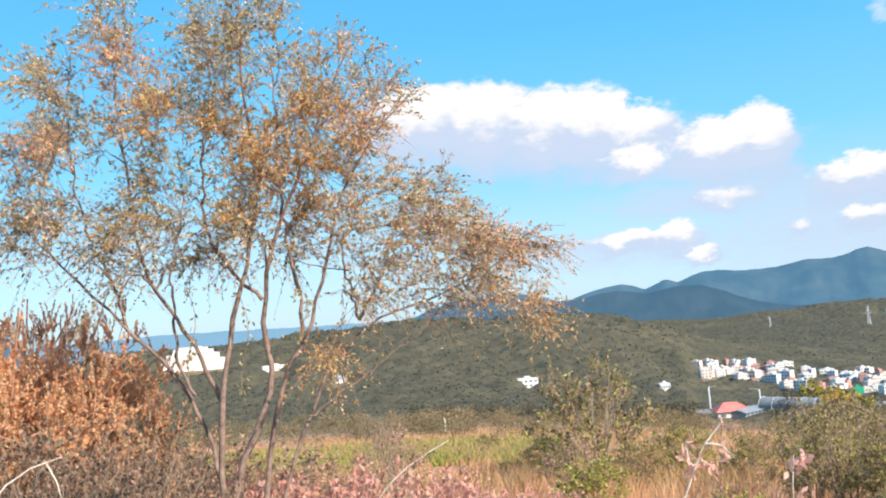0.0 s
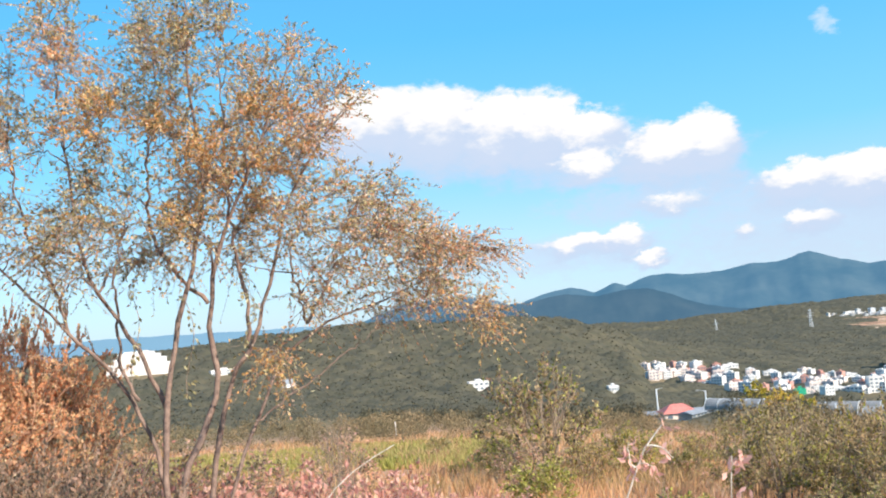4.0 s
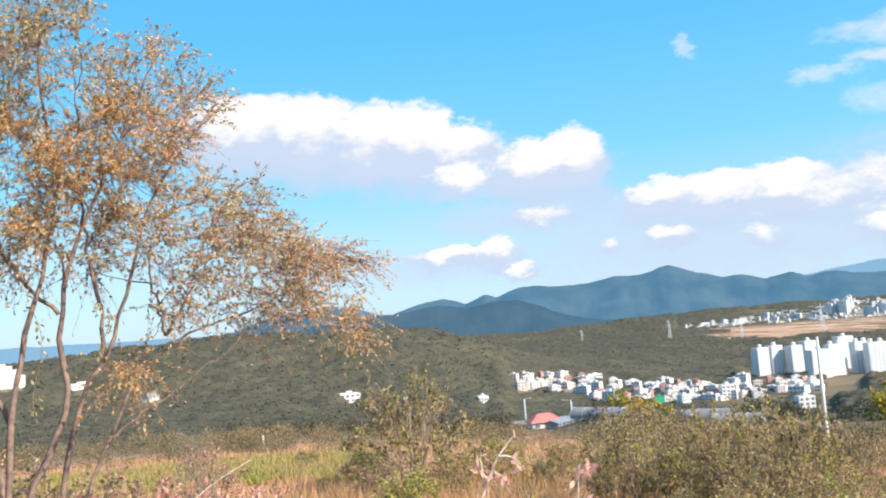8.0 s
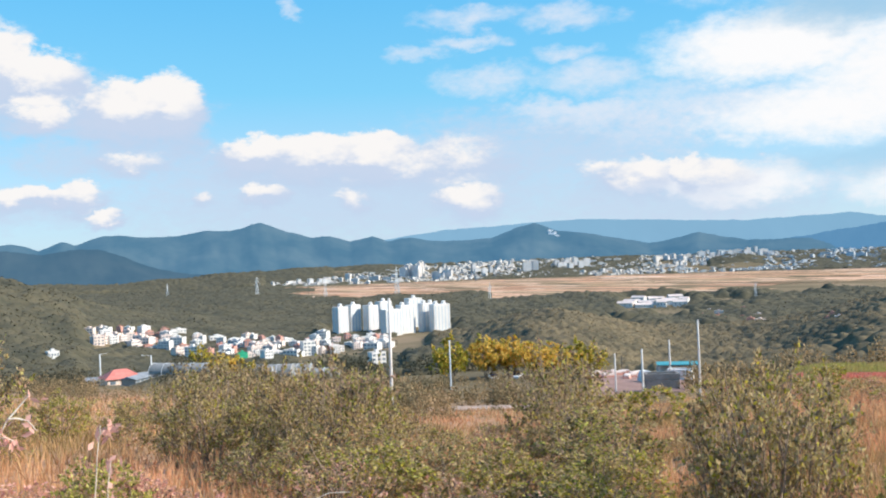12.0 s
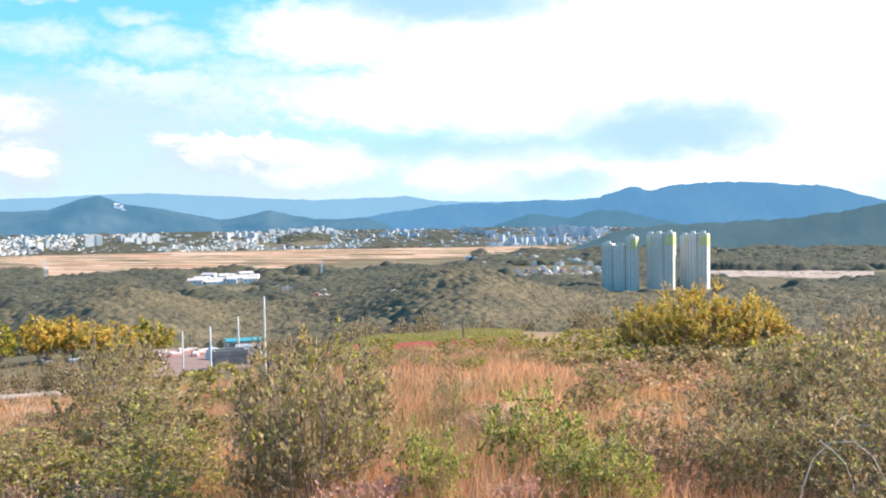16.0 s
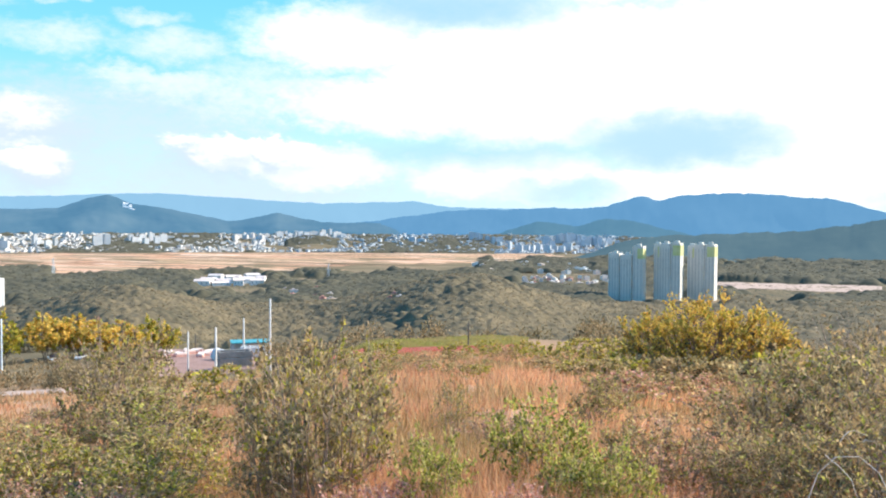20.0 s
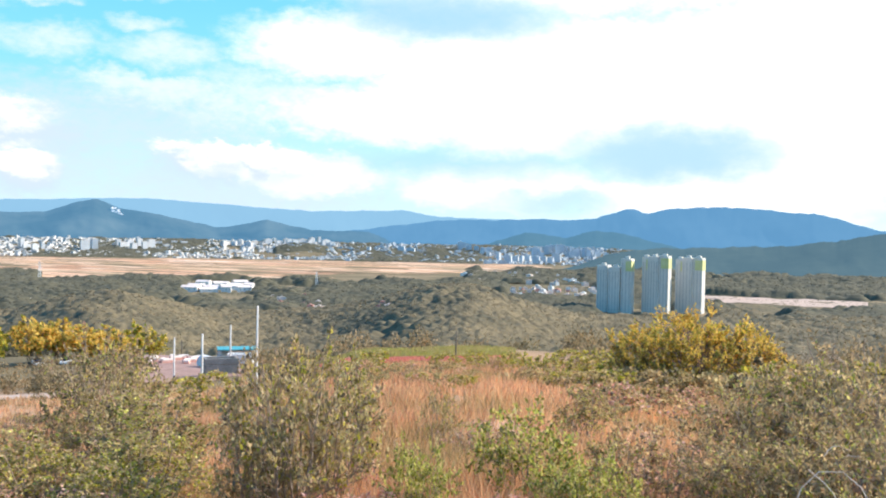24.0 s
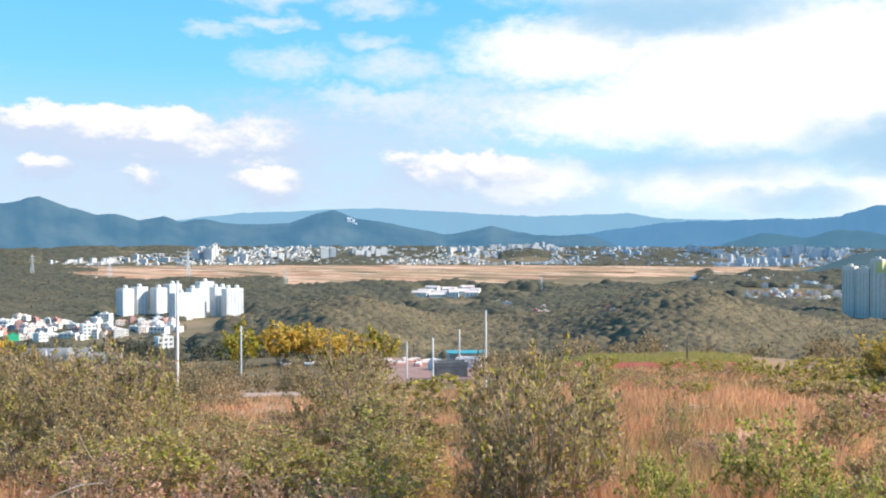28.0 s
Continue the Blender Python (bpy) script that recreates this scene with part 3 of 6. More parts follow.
def rock_face(az, el, wide, high, r, seed):
    """Bare pale crags breaking out of a wooded slope."""
    g = random.Random(seed)
    bm = bmesh.new()
    for k in range(9):
        x, z = g.uniform(-0.5, 0.5) * wide, g.uniform(-0.5, 0.5) * high
        w = wide * g.uniform(0.12, 0.26)
        m = Matrix.Translation((x, 0, z - x * 0.35)) @ Euler((g.uniform(-0.4, 0.4), g.uniform(-0.6, 0.6), g.uniform(0, 3))).to_matrix().to_4x4() @ Matrix.Diagonal((w, 26, high * g.uniform(0.2, 0.4), 1))
        bmesh.ops.create_icosphere(bm, subdivisions=1, radius=0.6, matrix=m)
    ob = part("rock_face", bm, M["crag"])
    ob.matrix_basis = Matrix.Translation(polar(az, r, r * math.tan(radians(el)))) @ Matrix.Rotation(radians(-az), 4, "Z")
    return tagged(ob, "pale bare granite crag on the wooded mountain", "rock", kind="structure")


rock_face(-19.5, 1.12, 56, 26, 4438, 1)

# ---- buildings ----
CLEAR = []   # headings and distances kept free of woods


def keep_clear(az, half, r0, r1):
    CLEAR.append((az - half, az + half, r0, r1))


def block_parts(thing, w, d, h, wall, columns=0, storeys=0, roof_box=True, parapet=True, glass="window"):
    """A flat-roofed building of width w, depth d, height h round its own base point, front to -y."""
    part("wall", new_box(-w / 2, w / 2, -d / 2, d / 2, -6, h, bevel=0.12), M[wall], thing)
    if parapet:
        bm = bmesh.new()
        for x0, x1, y0, y1 in ((-w / 2, w / 2, -d / 2, -d / 2 + 0.4), (-w / 2, w / 2, d / 2 - 0.4, d / 2), (-w / 2, -w / 2 + 0.4, -d / 2 + 0.4, d / 2 - 0.4), (w / 2 - 0.4, w / 2, -d / 2 + 0.4, d / 2 - 0.4)):
            box(bm, x0, x1, y0, y1, h + 0.004, h + 0.9)
        part("parapet", bm, M[wall], thing)
    if roof_box:
        part("roof_house", new_box(-w * 0.14, w * 0.14, -d * 0.2, d * 0.2, h + 0.004, h + 2.6 + h * 0.02, bevel=0.1), M[wall], thing)
    if columns:
        step = w / columns
        if storeys:
            fl = h / storeys
            me = None
            for s in range(storeys):
                for c in range(columns):
                    x, z = -w / 2 + (c + 0.5) * step, (s + 0.5) * fl
                    bm = new_box(-step * 0.28, step * 0.28, -0.08, 0.1, -fl * 0.24, fl * 0.24)
                    if me is None:
                        ob = part("window", bm, M["window"], thing)
                        me = ob.data
                    else:
                        bm.free()
                        ob = part("window", me, None, thing)
                    ob.location = (x, -d / 2 - 0.03, z + 0.15)
        else:
            me = None
            for side, off, turn in ((w, d, 0), ):
                for c in range(columns):
                    x = -w / 2 + (c + 0.5) * step
                    if me is None:
                        ob = part("window_column", new_box(-step * 0.2, step * 0.2, -0.15, 0.1, 1.5, h - 1.8), M[glass], thing)
                        me = ob.data
                    else:
                        ob = part("window_column", me, None, thing)
                    ob.location = (x, -d / 2, 0)


def block(name, az, r, w, d, h, wall, label, category="building", group="", turn=0.0, **more):
    thing = empty(name, on_ground(az, r, turn), label, category, group)
    block_parts(thing, w, d, h, wall, **more)
    return thing


# the white apartment estate
R_APT = reach(-31, -4.78)


def apartment(az, r, w, d, h, turn, tanks):
    thing = empty("apartment_block", on_ground(az, r, turn), "white high-rise apartment block with round rooftop tanks", "apartment block", "white apartment estate")
    part("wall", new_box(-w / 2, w / 2, -d / 2, d / 2, -8, h, bevel=0.15), M["white_wall"], thing)
    n = max(3, int(w / 4.2))
    me = None
    for c in range(n):
        x = -w / 2 + (c + 0.5) * w / n
        if me is None:
            ob = part("window_column", new_box(-0.75, 0.75, -0.18, 0.1, 1.5, h - 2.2), M["blue_wall"], thing, "pale blue glazed balcony column")
            me = ob.data
        else:
            ob = part("window_column", me, None, thing, "pale blue glazed balcony column")
        ob.location = (x, -d / 2, 0)
    for k in range(2):
        ob = part("side_window", new_box(-0.6, 0.6, -0.15, 0.1, 2, h - 3), M["blue_wall"], thing)
        ob.rotation_euler = (0, 0, -math.pi / 2)
        ob.location = (-w / 2, -d / 4 + k * d / 2, 0)
    for k in range(tanks):
        bm = bmesh.new()
        bmesh.ops.create_cone(bm, segments=14, cap_ends=True, radius1=2.5, radius2=2.5, depth=2.6, matrix=Matrix.Translation((0, 0, 1.304)))
        bmesh.ops.create_uvsphere(bm, u_segments=14, v_segments=7, radius=2.5, matrix=Matrix.Translation((0, 0, 2.6)) @ Matrix.Diagonal((1, 1, 0.55, 1)))
        ob = part("water_tank", bm, M["white_wall"], thing, "round white rooftop tank")
        ob.location = (-w / 2 + (k + 0.5) * w / tanks, 0, h)
    return thing


for az, dr, w, d, h, turn, tanks in ((-33.2, 10, 15, 12, 34, 38, 1), (-32.4, 30, 15, 12, 34, 38, 1), (-31.3, 25, 15, 12, 33, 38, 1), (-30.5, 70, 18, 12, 36, 38, 1),
                                     (-30.0, -25, 22, 12, 30, 32, 1), (-29.1, 0, 20, 12, 33, 32, 2), (-28.6, 90, 20, 12, 37, 32, 1), (-27.75, 20, 18, 12, 34, 30, 2), (-26.95, 5, 22, 12, 33, 30, 2)):
    apartment(az, R_APT + dr, w, d, h, turn, tanks)
keep_clear(-30, 4.4, R_APT * 0.95, R_APT + 130)

# the three grey towers
R_TOWER = reach(12.2, -4.42)


def tower(az, r, slabs, label):
    thing = empty("residential_tower", on_ground(az, r, -16), label, "tower", "grey residential towers")
    for x0, x1, d, h, top in slabs:
        slab = part("slab", new_box(x0, x1, -d / 2, d / 2, -10, h, bevel=0.15), M["tower_wall"], thing)
        n = max(2, int((x1 - x0) / 3.4))
        me = None
        for c in range(n):
            x = x0 + (c + 0.5) * (x1 - x0) / n
            ob = part("window_column", me if me else new_box(-0.7, 0.7, -0.16, 0.1, 2, h - 4), None if me else M["tower_glass"], slab)
            me = ob.data
            ob.location = (x, -d / 2, 0)
        part("crown_panel", new_box(x0 + 0.3, x1 - 0.3, -d / 2 - 0.25, d / 2 + 0.2, h + 0.004, h + 1.8), M["tower_wall"], slab)
        if top:
            part("yellow_panel", new_box(x1 - (x1 - x0) * top, x1 + 0.22, -d / 2 - 0.22, d / 2 - 0.3, h - 14, h - 1.2), M["tower_yellow"], slab, "yellow-green painted upper panel")
        part("roof_house", new_box((x0 + x1) / 2 - 2.5, (x0 + x1) / 2 + 2.5, -2.5, 2.5, h + 1.81, h + 4.6), M["tower_wall"], slab)


tower(11.1, R_TOWER, [(-22, -8, 16, 58, 0), (-7, 8, 18, 56, 0), (9, 22, 15, 67, 0.55)], "grey residential tower in three slabs, lowest of three")
tower(13.6, R_TOWER + 5, [(-17, -10, 14, 69, 0.3), (-9.6, 4, 18, 70, 0), (4.4, 16.5, 15, 71, 0.8)], "tall grey residential tower with a yellow-green top")
tower(15.6, R_TOWER + 40, [(-17.5, -9, 14, 68, 0.25), (-8.6, 4, 18, 70, 0), (4.4, 17, 15, 70, 0.75)], "grey residential tower with a yellow-green upper panel")
keep_clear(13.4, 3.6, R_TOWER * 0.9, R_TOWER + 80)

# the far city, white in the west, tinted blue-grey for haze in the north
CITY = {}
for wall in ("city_white", "city_haze"):
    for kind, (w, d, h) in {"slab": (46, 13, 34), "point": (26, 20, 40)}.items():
        thing = empty("city_building", Matrix.Translation((0, 0, -4000)), ("white" if wall == "city_white" else "haze-tinted blue-grey") + {"slab": " slab apartment block in the far city", "point": " apartment tower in the far city"}[kind], "building", "far city")
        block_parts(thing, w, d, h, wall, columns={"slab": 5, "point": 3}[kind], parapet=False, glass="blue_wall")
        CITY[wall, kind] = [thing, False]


def city(kind, wall, az, r, size, turn):
    return put_copy(CITY[wall, kind], on_ground(az, r, turn, size))


R_CITY = reach(-20, -1.56)
R0 = R_CITY
crng = random.Random(11)
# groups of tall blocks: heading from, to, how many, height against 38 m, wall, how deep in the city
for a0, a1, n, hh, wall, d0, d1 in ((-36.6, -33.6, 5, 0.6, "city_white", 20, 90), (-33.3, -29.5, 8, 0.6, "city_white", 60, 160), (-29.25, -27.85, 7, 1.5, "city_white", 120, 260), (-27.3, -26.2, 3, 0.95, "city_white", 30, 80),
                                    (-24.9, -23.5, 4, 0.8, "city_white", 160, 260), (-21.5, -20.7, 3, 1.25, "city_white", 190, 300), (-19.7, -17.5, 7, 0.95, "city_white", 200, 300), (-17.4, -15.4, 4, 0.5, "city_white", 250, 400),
                                    (-10.8, -6.7, 12, 0.65, "city_white", 420, 560), (-13.6, -11.6, 4, 0.6, "city_white", 260, 420), (1.1, 3.3, 6, 0.85, "city_haze", 280, 420), (5.9, 8.9, 9, 0.95, "city_haze", 220, 380),
                                    (3.6, 7.8, 9, 0.85, "city_haze", 20, 120), (8.2, 10.6, 5, 0.7, "city_haze", 180, 320), (-5, -1, 4, 0.5, "city_haze", 260, 420)):
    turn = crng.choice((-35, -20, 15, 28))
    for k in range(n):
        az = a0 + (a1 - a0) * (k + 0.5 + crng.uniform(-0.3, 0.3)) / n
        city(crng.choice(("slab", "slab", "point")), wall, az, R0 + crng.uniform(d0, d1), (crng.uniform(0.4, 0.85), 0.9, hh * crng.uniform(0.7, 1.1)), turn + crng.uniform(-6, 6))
CUBE = np.array([(x, y, z) for z in (-0.5, 0.5) for y in (-0.5, 0.5) for x in (-0.5, 0.5)])
SIDES = np.array([(0, 2, 3, 1), (4, 5, 7, 6), (0, 1, 5, 4), (1, 3, 7, 5), (3, 2, 6, 7), (2, 0, 4, 6)])
low_city = {"city_white": [], "city_haze": []}
for k in range(3700):
    az, deep = crng.uniform(-37.5, 11.8), crng.random()
    west = min(1.0, max(0.0, (az + 37) / 12))
    r = R0 - 40 + deep * (130 + 470 * west)
    if noise.noise(Vector((az * 0.9, r * 0.012, 4.0))) + 0.35 * noise.noise(Vector((az * 3.1, r * 0.04, 9.0))) < 0.06 - 0.34 * west:
        continue
    wall = "city_haze" if az > -9 + crng.uniform(-5, 5) else "city_white"
    w, d, h = crng.uniform(6, 14) * (2.0 if crng.random() < 0.2 else 1), crng.uniform(8, 13), crng.uniform(3, 7.5) * (1.9 if crng.random() < 0.08 else 1)
    at = np.array(on_ground(az, r, crng.choice((-34, -18, 20, 40)) + crng.uniform(-8, 8)))
    low_city[wall].append((CUBE * (w, d, h + 3) + (0, 0, h / 2 - 1.5)) @ at[:3, :3].T + at[:3, 3])
    if crng.random() < 0.4:
        low_city[wall].append((CUBE * (w * 0.35, d * 0.5, 2.4) + (crng.uniform(-0.2, 0.2) * w, 0, h + 1.21)) @ at[:3, :3].T + at[:3, 3])
for wall, label in (("city_white", "crowd of low white houses of the far city"), ("city_haze", "crowd of low houses of the far city, tinted blue-grey for haze")):
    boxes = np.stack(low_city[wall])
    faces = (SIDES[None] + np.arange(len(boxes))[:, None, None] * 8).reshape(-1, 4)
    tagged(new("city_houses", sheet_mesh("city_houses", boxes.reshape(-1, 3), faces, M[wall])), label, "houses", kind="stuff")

# the town below the hill
TOWN = []
for k, (w, d, h, wall, cols, st) in enumerate(((12, 10, 11, "white_wall", 3, 3), (16, 10, 14, "white_wall", 4, 4), (10, 9, 7, "cream_wall", 3, 2), (14, 10, 12, "cream_wall", 3, 3), (9, 9, 13, "brick_wall", 2, 4), (20, 11, 9, "white_wall", 4, 2), (12, 10, 8, "brick_wall", 3, 2))):
    shade = {"white_wall": "white", "cream_wall": "cream", "brick_wall": "red brick"}[wall]
    thing = empty("town_house", Matrix.Translation((0, 0, -4000)), f"{shade} flat-roofed house of {st} storeys in the town", "house", "town below the hill")
    block_parts(thing, w, d, h, wall, cols, st)
    TOWN.append([thing, False])
# the same, plainer, far out on the plain
VILLAGE = []
for w, d, h, wall in ((12, 10, 9, "white_wall"), (16, 10, 12, "white_wall"), (10, 9, 6, "cream_wall"), (14, 10, 9, "cream_wall"), (9, 9, 9, "brick_wall"), (22, 11, 7, "white_wall"), (12, 10, 6, "brick_wall")):
    shade = {"white_wall": "white", "cream_wall": "cream", "brick_wall": "red brick"}[wall]
    thing = empty("village_house", Matrix.Translation((0, 0, -4000)), f"small {shade} flat-roofed house far out on the plain", "house", "villages on the plain")
    block_parts(thing, w, d, h, wall)
    VILLAGE.append([thing, False])
trng = random.Random(5)


def village_house(kind, az, r, turn, size=1.0):
    return put_copy(VILLAGE[kind], on_ground(az, r, turn, size))


def town_house(kind, az, r, turn, size=1.0):
    return put_copy(TOWN[kind], on_ground(az, r, turn, size))


for k in range(165):
    az = trng.uniform(-48.3, -30.2)
    lo = np.interp(az, [-48.3, -46, -44, -42, -38, -32.5], [-4.5, -5.0, -5.2, -6.0, -6.05, -5.8])
    hi = np.interp(az, [-48.3, -46, -44, -41, -38, -32.5], [-3.45, -3.75, -4.0, -4.6, -4.9, -5.1])
    r = reach(az, trng.uniform(lo, hi))
    if abs(az + 29.8) < 4 and r > R_APT * 0.95:
        continue
    town_house(trng.choice((0, 0, 1, 2, 3, 3, 5, 6, 4)), az, r, trng.choice((-30, 15, 40)) + trng.uniform(-6, 6), trng.uniform(0.5, 0.8))
keep_clear(-42, 6.6, 640, 1110)
keep_clear(-33, 4, 640, 1000)
# one with a green roof and net
block("shop_building", -39.3, reach(-39.3, -6.0), 9, 8, 6.5, "roof_green", "small bright green building among the town houses", "building", turn=10)
block("office_building", -31.0, reach(-31.0, -6.75), 13, 8, 11, "white_wall", "white building with a shaded side below the estate", "building", turn=25, columns=3, storeys=3)
block("lone_house", -35.3, reach(-35.3, -5.9), 12, 9, 13, "white_wall", "white four-storey house at the edge of town", "house", turn=20, columns=3, storeys=4)

# houses on the wooded hill
for az, el, w, h, label in ((-58.4, -4.35, 19, 8, "white villa in a clearing of the wooded hill"), (-50.1, -5.35, 9, 9, "small white house above the shrubs on the wooded hill"), (-74.0, -2.05, 30, 5, "long low white building on the wooded hill")):
    r = reach(az, el)
    block("hill_house", az, r, w, 10, h, "white_wall", label, "house", turn=12, columns=4, storeys=2)
    block_az = math.degrees(w * 0.65 / r)
    keep_clear(az, block_az, r * 0.93, r + 25)


def gabled_house(name, az, r, w, d, h, rise, wall, roof, label, turn=0.0, hip=0.0):
    thing = empty(name, on_ground(az, r, turn), label, "house")
    part("wall", new_box(-w / 2, w / 2, -d / 2, d / 2, -4, h, bevel=0.05), M[wall], thing)
    bm = bmesh.new()
    o = 0.6
    a = [bm.verts.new(c) for c in ((-w / 2 - o, -d / 2 - o, h + 0.004), (w / 2 + o, -d / 2 - o, h + 0.004), (w / 2 + o, d / 2 + o, h + 0.004), (-w / 2 - o, d / 2 + o, h + 0.004))]
    b = [bm.verts.new(c) for c in ((-w / 2 + hip * w - (0 if hip else o), 0, h + rise), (w / 2 - hip * w + (0 if hip else o), 0, h + rise))]
    for q in ((a[0], a[1], b[1], b[0]), (a[2], a[3], b[0], b[1]), (a[1], a[2], b[1]), (a[3], a[0], b[0]), (a[3], a[2], a[1], a[0])):
        bm.faces.new(q)
    part("roof", bm, M[roof], thing)
    for k in range(3):
        part("window", new_box(-w / 2 + w * (k + 0.5) / 3 - 0.6, -w / 2 + w * (k + 0.5) / 3 + 0.6, -d / 2 - 0.06, -d / 2 + 0.1, h * 0.35, h * 0.75), M["window"], thing)
    return thing


r = reach(-70.2, -3.15)
gabled_house("chapel", -70.2, r, 14, 9, 3.5, 4.5, "white_wall", "roof_grey", "white gabled building with a grey roof on the hill", turn=50)
keep_clear(-70.2, 1.2, r * 0.93, r + 20)
r = reach(-46.4, -6.9)
gabled_house("red_roofed_house", -46.4, r, 7.6, 6, 1.8, 1.9, "cream_wall", "roof_red", "house with a salmon-red hipped roof", turn=15, hip=0.3)
keep_clear(-46.5, 2.6, 110, r + 20)
for k, (az, dr) in enumerate(((-47.6, 12), (-45.0, 6), (-44.2, 14), (-45.6, -12))):
    gabled_house("shed", az, r + dr, 5.5, 3.6, 1.2, 0.7, "grey_wall", "roof_grey", "low grey shed beside the red-roofed house", turn=20 * k)

# the stepped white condominium behind the tree
r = reach(-78.8, -1.62)
thing = empty("condominium", on_ground(-78.8, r, -6), "large stepped white condominium on the wooded ridge", "apartment block")
px = r * radians(1)
for k in range(11):
    x0 = (-1.86 + k * 0.338) * px
    top = np.interp(k, [0, 1, 2, 3, 6, 7, 8, 9, 10], [0.72, 1.0, 1.3, 1.4, 1.42, 1.36, 1.22, 1.0, 0.66]) * px
    tier = part("tier", new_box(x0, x0 + 0.334 * px, -8, 8, -10, top, bevel=0.1), M["white_wall"], thing)
    part("balcony_column", new_box(x0 + 0.1 * px, x0 + 0.24 * px, -8.2, -7.9, 1, top - 2), M["cream_wall"], tier)
keep_clear(-78.8, 2.6, r * 0.93, r + 40)

# village on the plain, and long farm sheds
for k in range(46):
    az = trng.uniform(4.6, 10.2)
    village_house(trng.choice((0, 2, 3, 6)), az, reach(az, trng.uniform(-3.7, -2.95)), trng.uniform(-40, 40), trng.uniform(0.45, 0.75))
keep_clear(7.4, 3.2, 1380, 1800)
for k in range(44):
    az = trng.uniform(1.5, 10.6)
    village_house(trng.choice((0, 2, 3, 5)), az, reach(az, trng.uniform(-2.85, -2.15)), trng.uniform(-40, 40), trng.uniform(0.6, 1.1))
for k in range(26):
    az = trng.uniform(-11, -3)
    village_house(trng.choice((0, 2, 3, 4)), az, reach(az, trng.uniform(-4.9, -3.9)), trng.uniform(-40, 40), trng.uniform(0.5, 0.8))
for k in range(9):
    az = trng.uniform(-26, -21.5)
    village_house(trng.choice((0, 1, 2)), az, reach(az, trng.uniform(-4.6, -3.6)), trng.uniform(-40, 40), trng.uniform(0.35, 0.55))
for k in range(22):
    az = trng.uniform(18, 27)
    village_house(trng.choice((0, 2, 5)), az, reach(az, trng.uniform(-2.6, -2.2)), trng.uniform(-40, 40), trng.uniform(0.6, 1.0))
for k in range(14):
    az = -15.3 + k * 0.27
    r = reach(az, -3.62 + 0.12 * (k % 4))
    gabled_house("farm_shed", az, r, trng.uniform(14, 34), 14, trng.uniform(4, 9), 3, "white_wall", "cream_wall", "long pale pinkish farm shed on the plain", turn=trng.uniform(-25, 25))
keep_clear(-13.6, 2.2, reach(-13.6, -3.75) * 0.93, 1750)

# the yard with poles, the white hut and the teal roof
R_YARD = 205


def land_patch(name, az0, az1, r0, r1, material, label, category, lift=0.06, ragged=0.0):
    """A thin slab that lies on the ground."""
    na, nr = 24, 10
    v = []
    for j in range(nr + 1):
        for i in range(na + 1):
            az, r = az0 + (az1 - az0) * i / na, r0 + (r1 - r0) * j / nr
            edge = ragged * (0 < i < na) * noise.noise(Vector((i * 0.5, j * 0.9, az0)))
            r = r + edge * (r1 - r0)
            v.append(polar(az, r, ground_at(az, r) + lift))
    f = [(j * (na + 1) + i, j * (na + 1) + i + 1, (j + 1) * (na + 1) + i + 1, (j + 1) * (na + 1) + i) for j in range(nr) for i in range(na)]
    me = sheet_mesh(name, np.array(v), np.array(f)[:, ::-1], M[material], True)
    ob = new(name, me)
    return tagged(ob, label, category, kind="structure")


land_patch("ground_yard", -18.5, -11.5, 140, 222, "brown_yard", "reddish brown bare yard with poles", "yard", 0.05, 0.1)
land_patch("road_lane", -30, -20.8, 78, 100, "dirt_lane", "pale pinkish concrete lane between shrubs", "lane", 0.06, 0.15)
land_patch("ground_bank", -55.6, -53.0, 9.2, 11.5, "orange_soil", "bare orange soil bank", "soil", 0.05, 0.25)
land_patch("ground_soil", -39.4, -36.6, 20, 24, "orange_soil", "patch of bare orange soil", "soil", 0.06, 0.25)
land_patch("ground_clearing", -48, -43.2, 14, 19, "orange_soil", "bare pink-orange clearing among the weeds", "soil", 0.05, 0.3)
land_patch("ground_red_strip", -3.6, 4.6, 84, 89.5, "roof_red", "strip of red ground cover at the field's edge", "flower bed", 0.10, 0.2)
hut = block("utility_hut", -13.35, 150, 5.4, 3, 1.7, "hut_wall", "low grey flat concrete hut in the yard", "hut", turn=8, roof_box=False)
thing = empty("vinyl_house", on_ground(-13.9, 172, 24), "white vinyl tunnel house in the yard", "greenhouse")


def tunnel(thing, w, length, h, material, hoops=6):
    bm = bmesh.new()
    n = 12
    rows = []
    for j in range(9):
        y = -length / 2 + length * j / 8
        rows.append([bm.verts.new((-w / 2 * math.cos(math.pi * i / n), y, h * math.sin(math.pi * i / n) ** 0.8)) for i in range(n + 1)])
    for a, b in zip(rows, rows[1:]):
        for i in range(n):
            bm.faces.new((a[i], a[i + 1], b[i + 1], b[i]))
    bm.faces.new(rows[0])
    bm.faces.new(rows[-1][::-1])
    part("film", bm, M[material], thing)
    for k in range(hoops):
        tb = Tubes(5)
        y = -length / 2 + length * k / (hoops - 1)
        tb.add([(-(w / 2 + 0.03) * math.cos(math.pi * i / n), y, (h + 0.03) * math.sin(math.pi * i / n) ** 0.8) for i in range(n + 1)], [0.04] * (n + 1))
        part("hoop", tb.mesh("hoop", M["steel"]), None, thing)


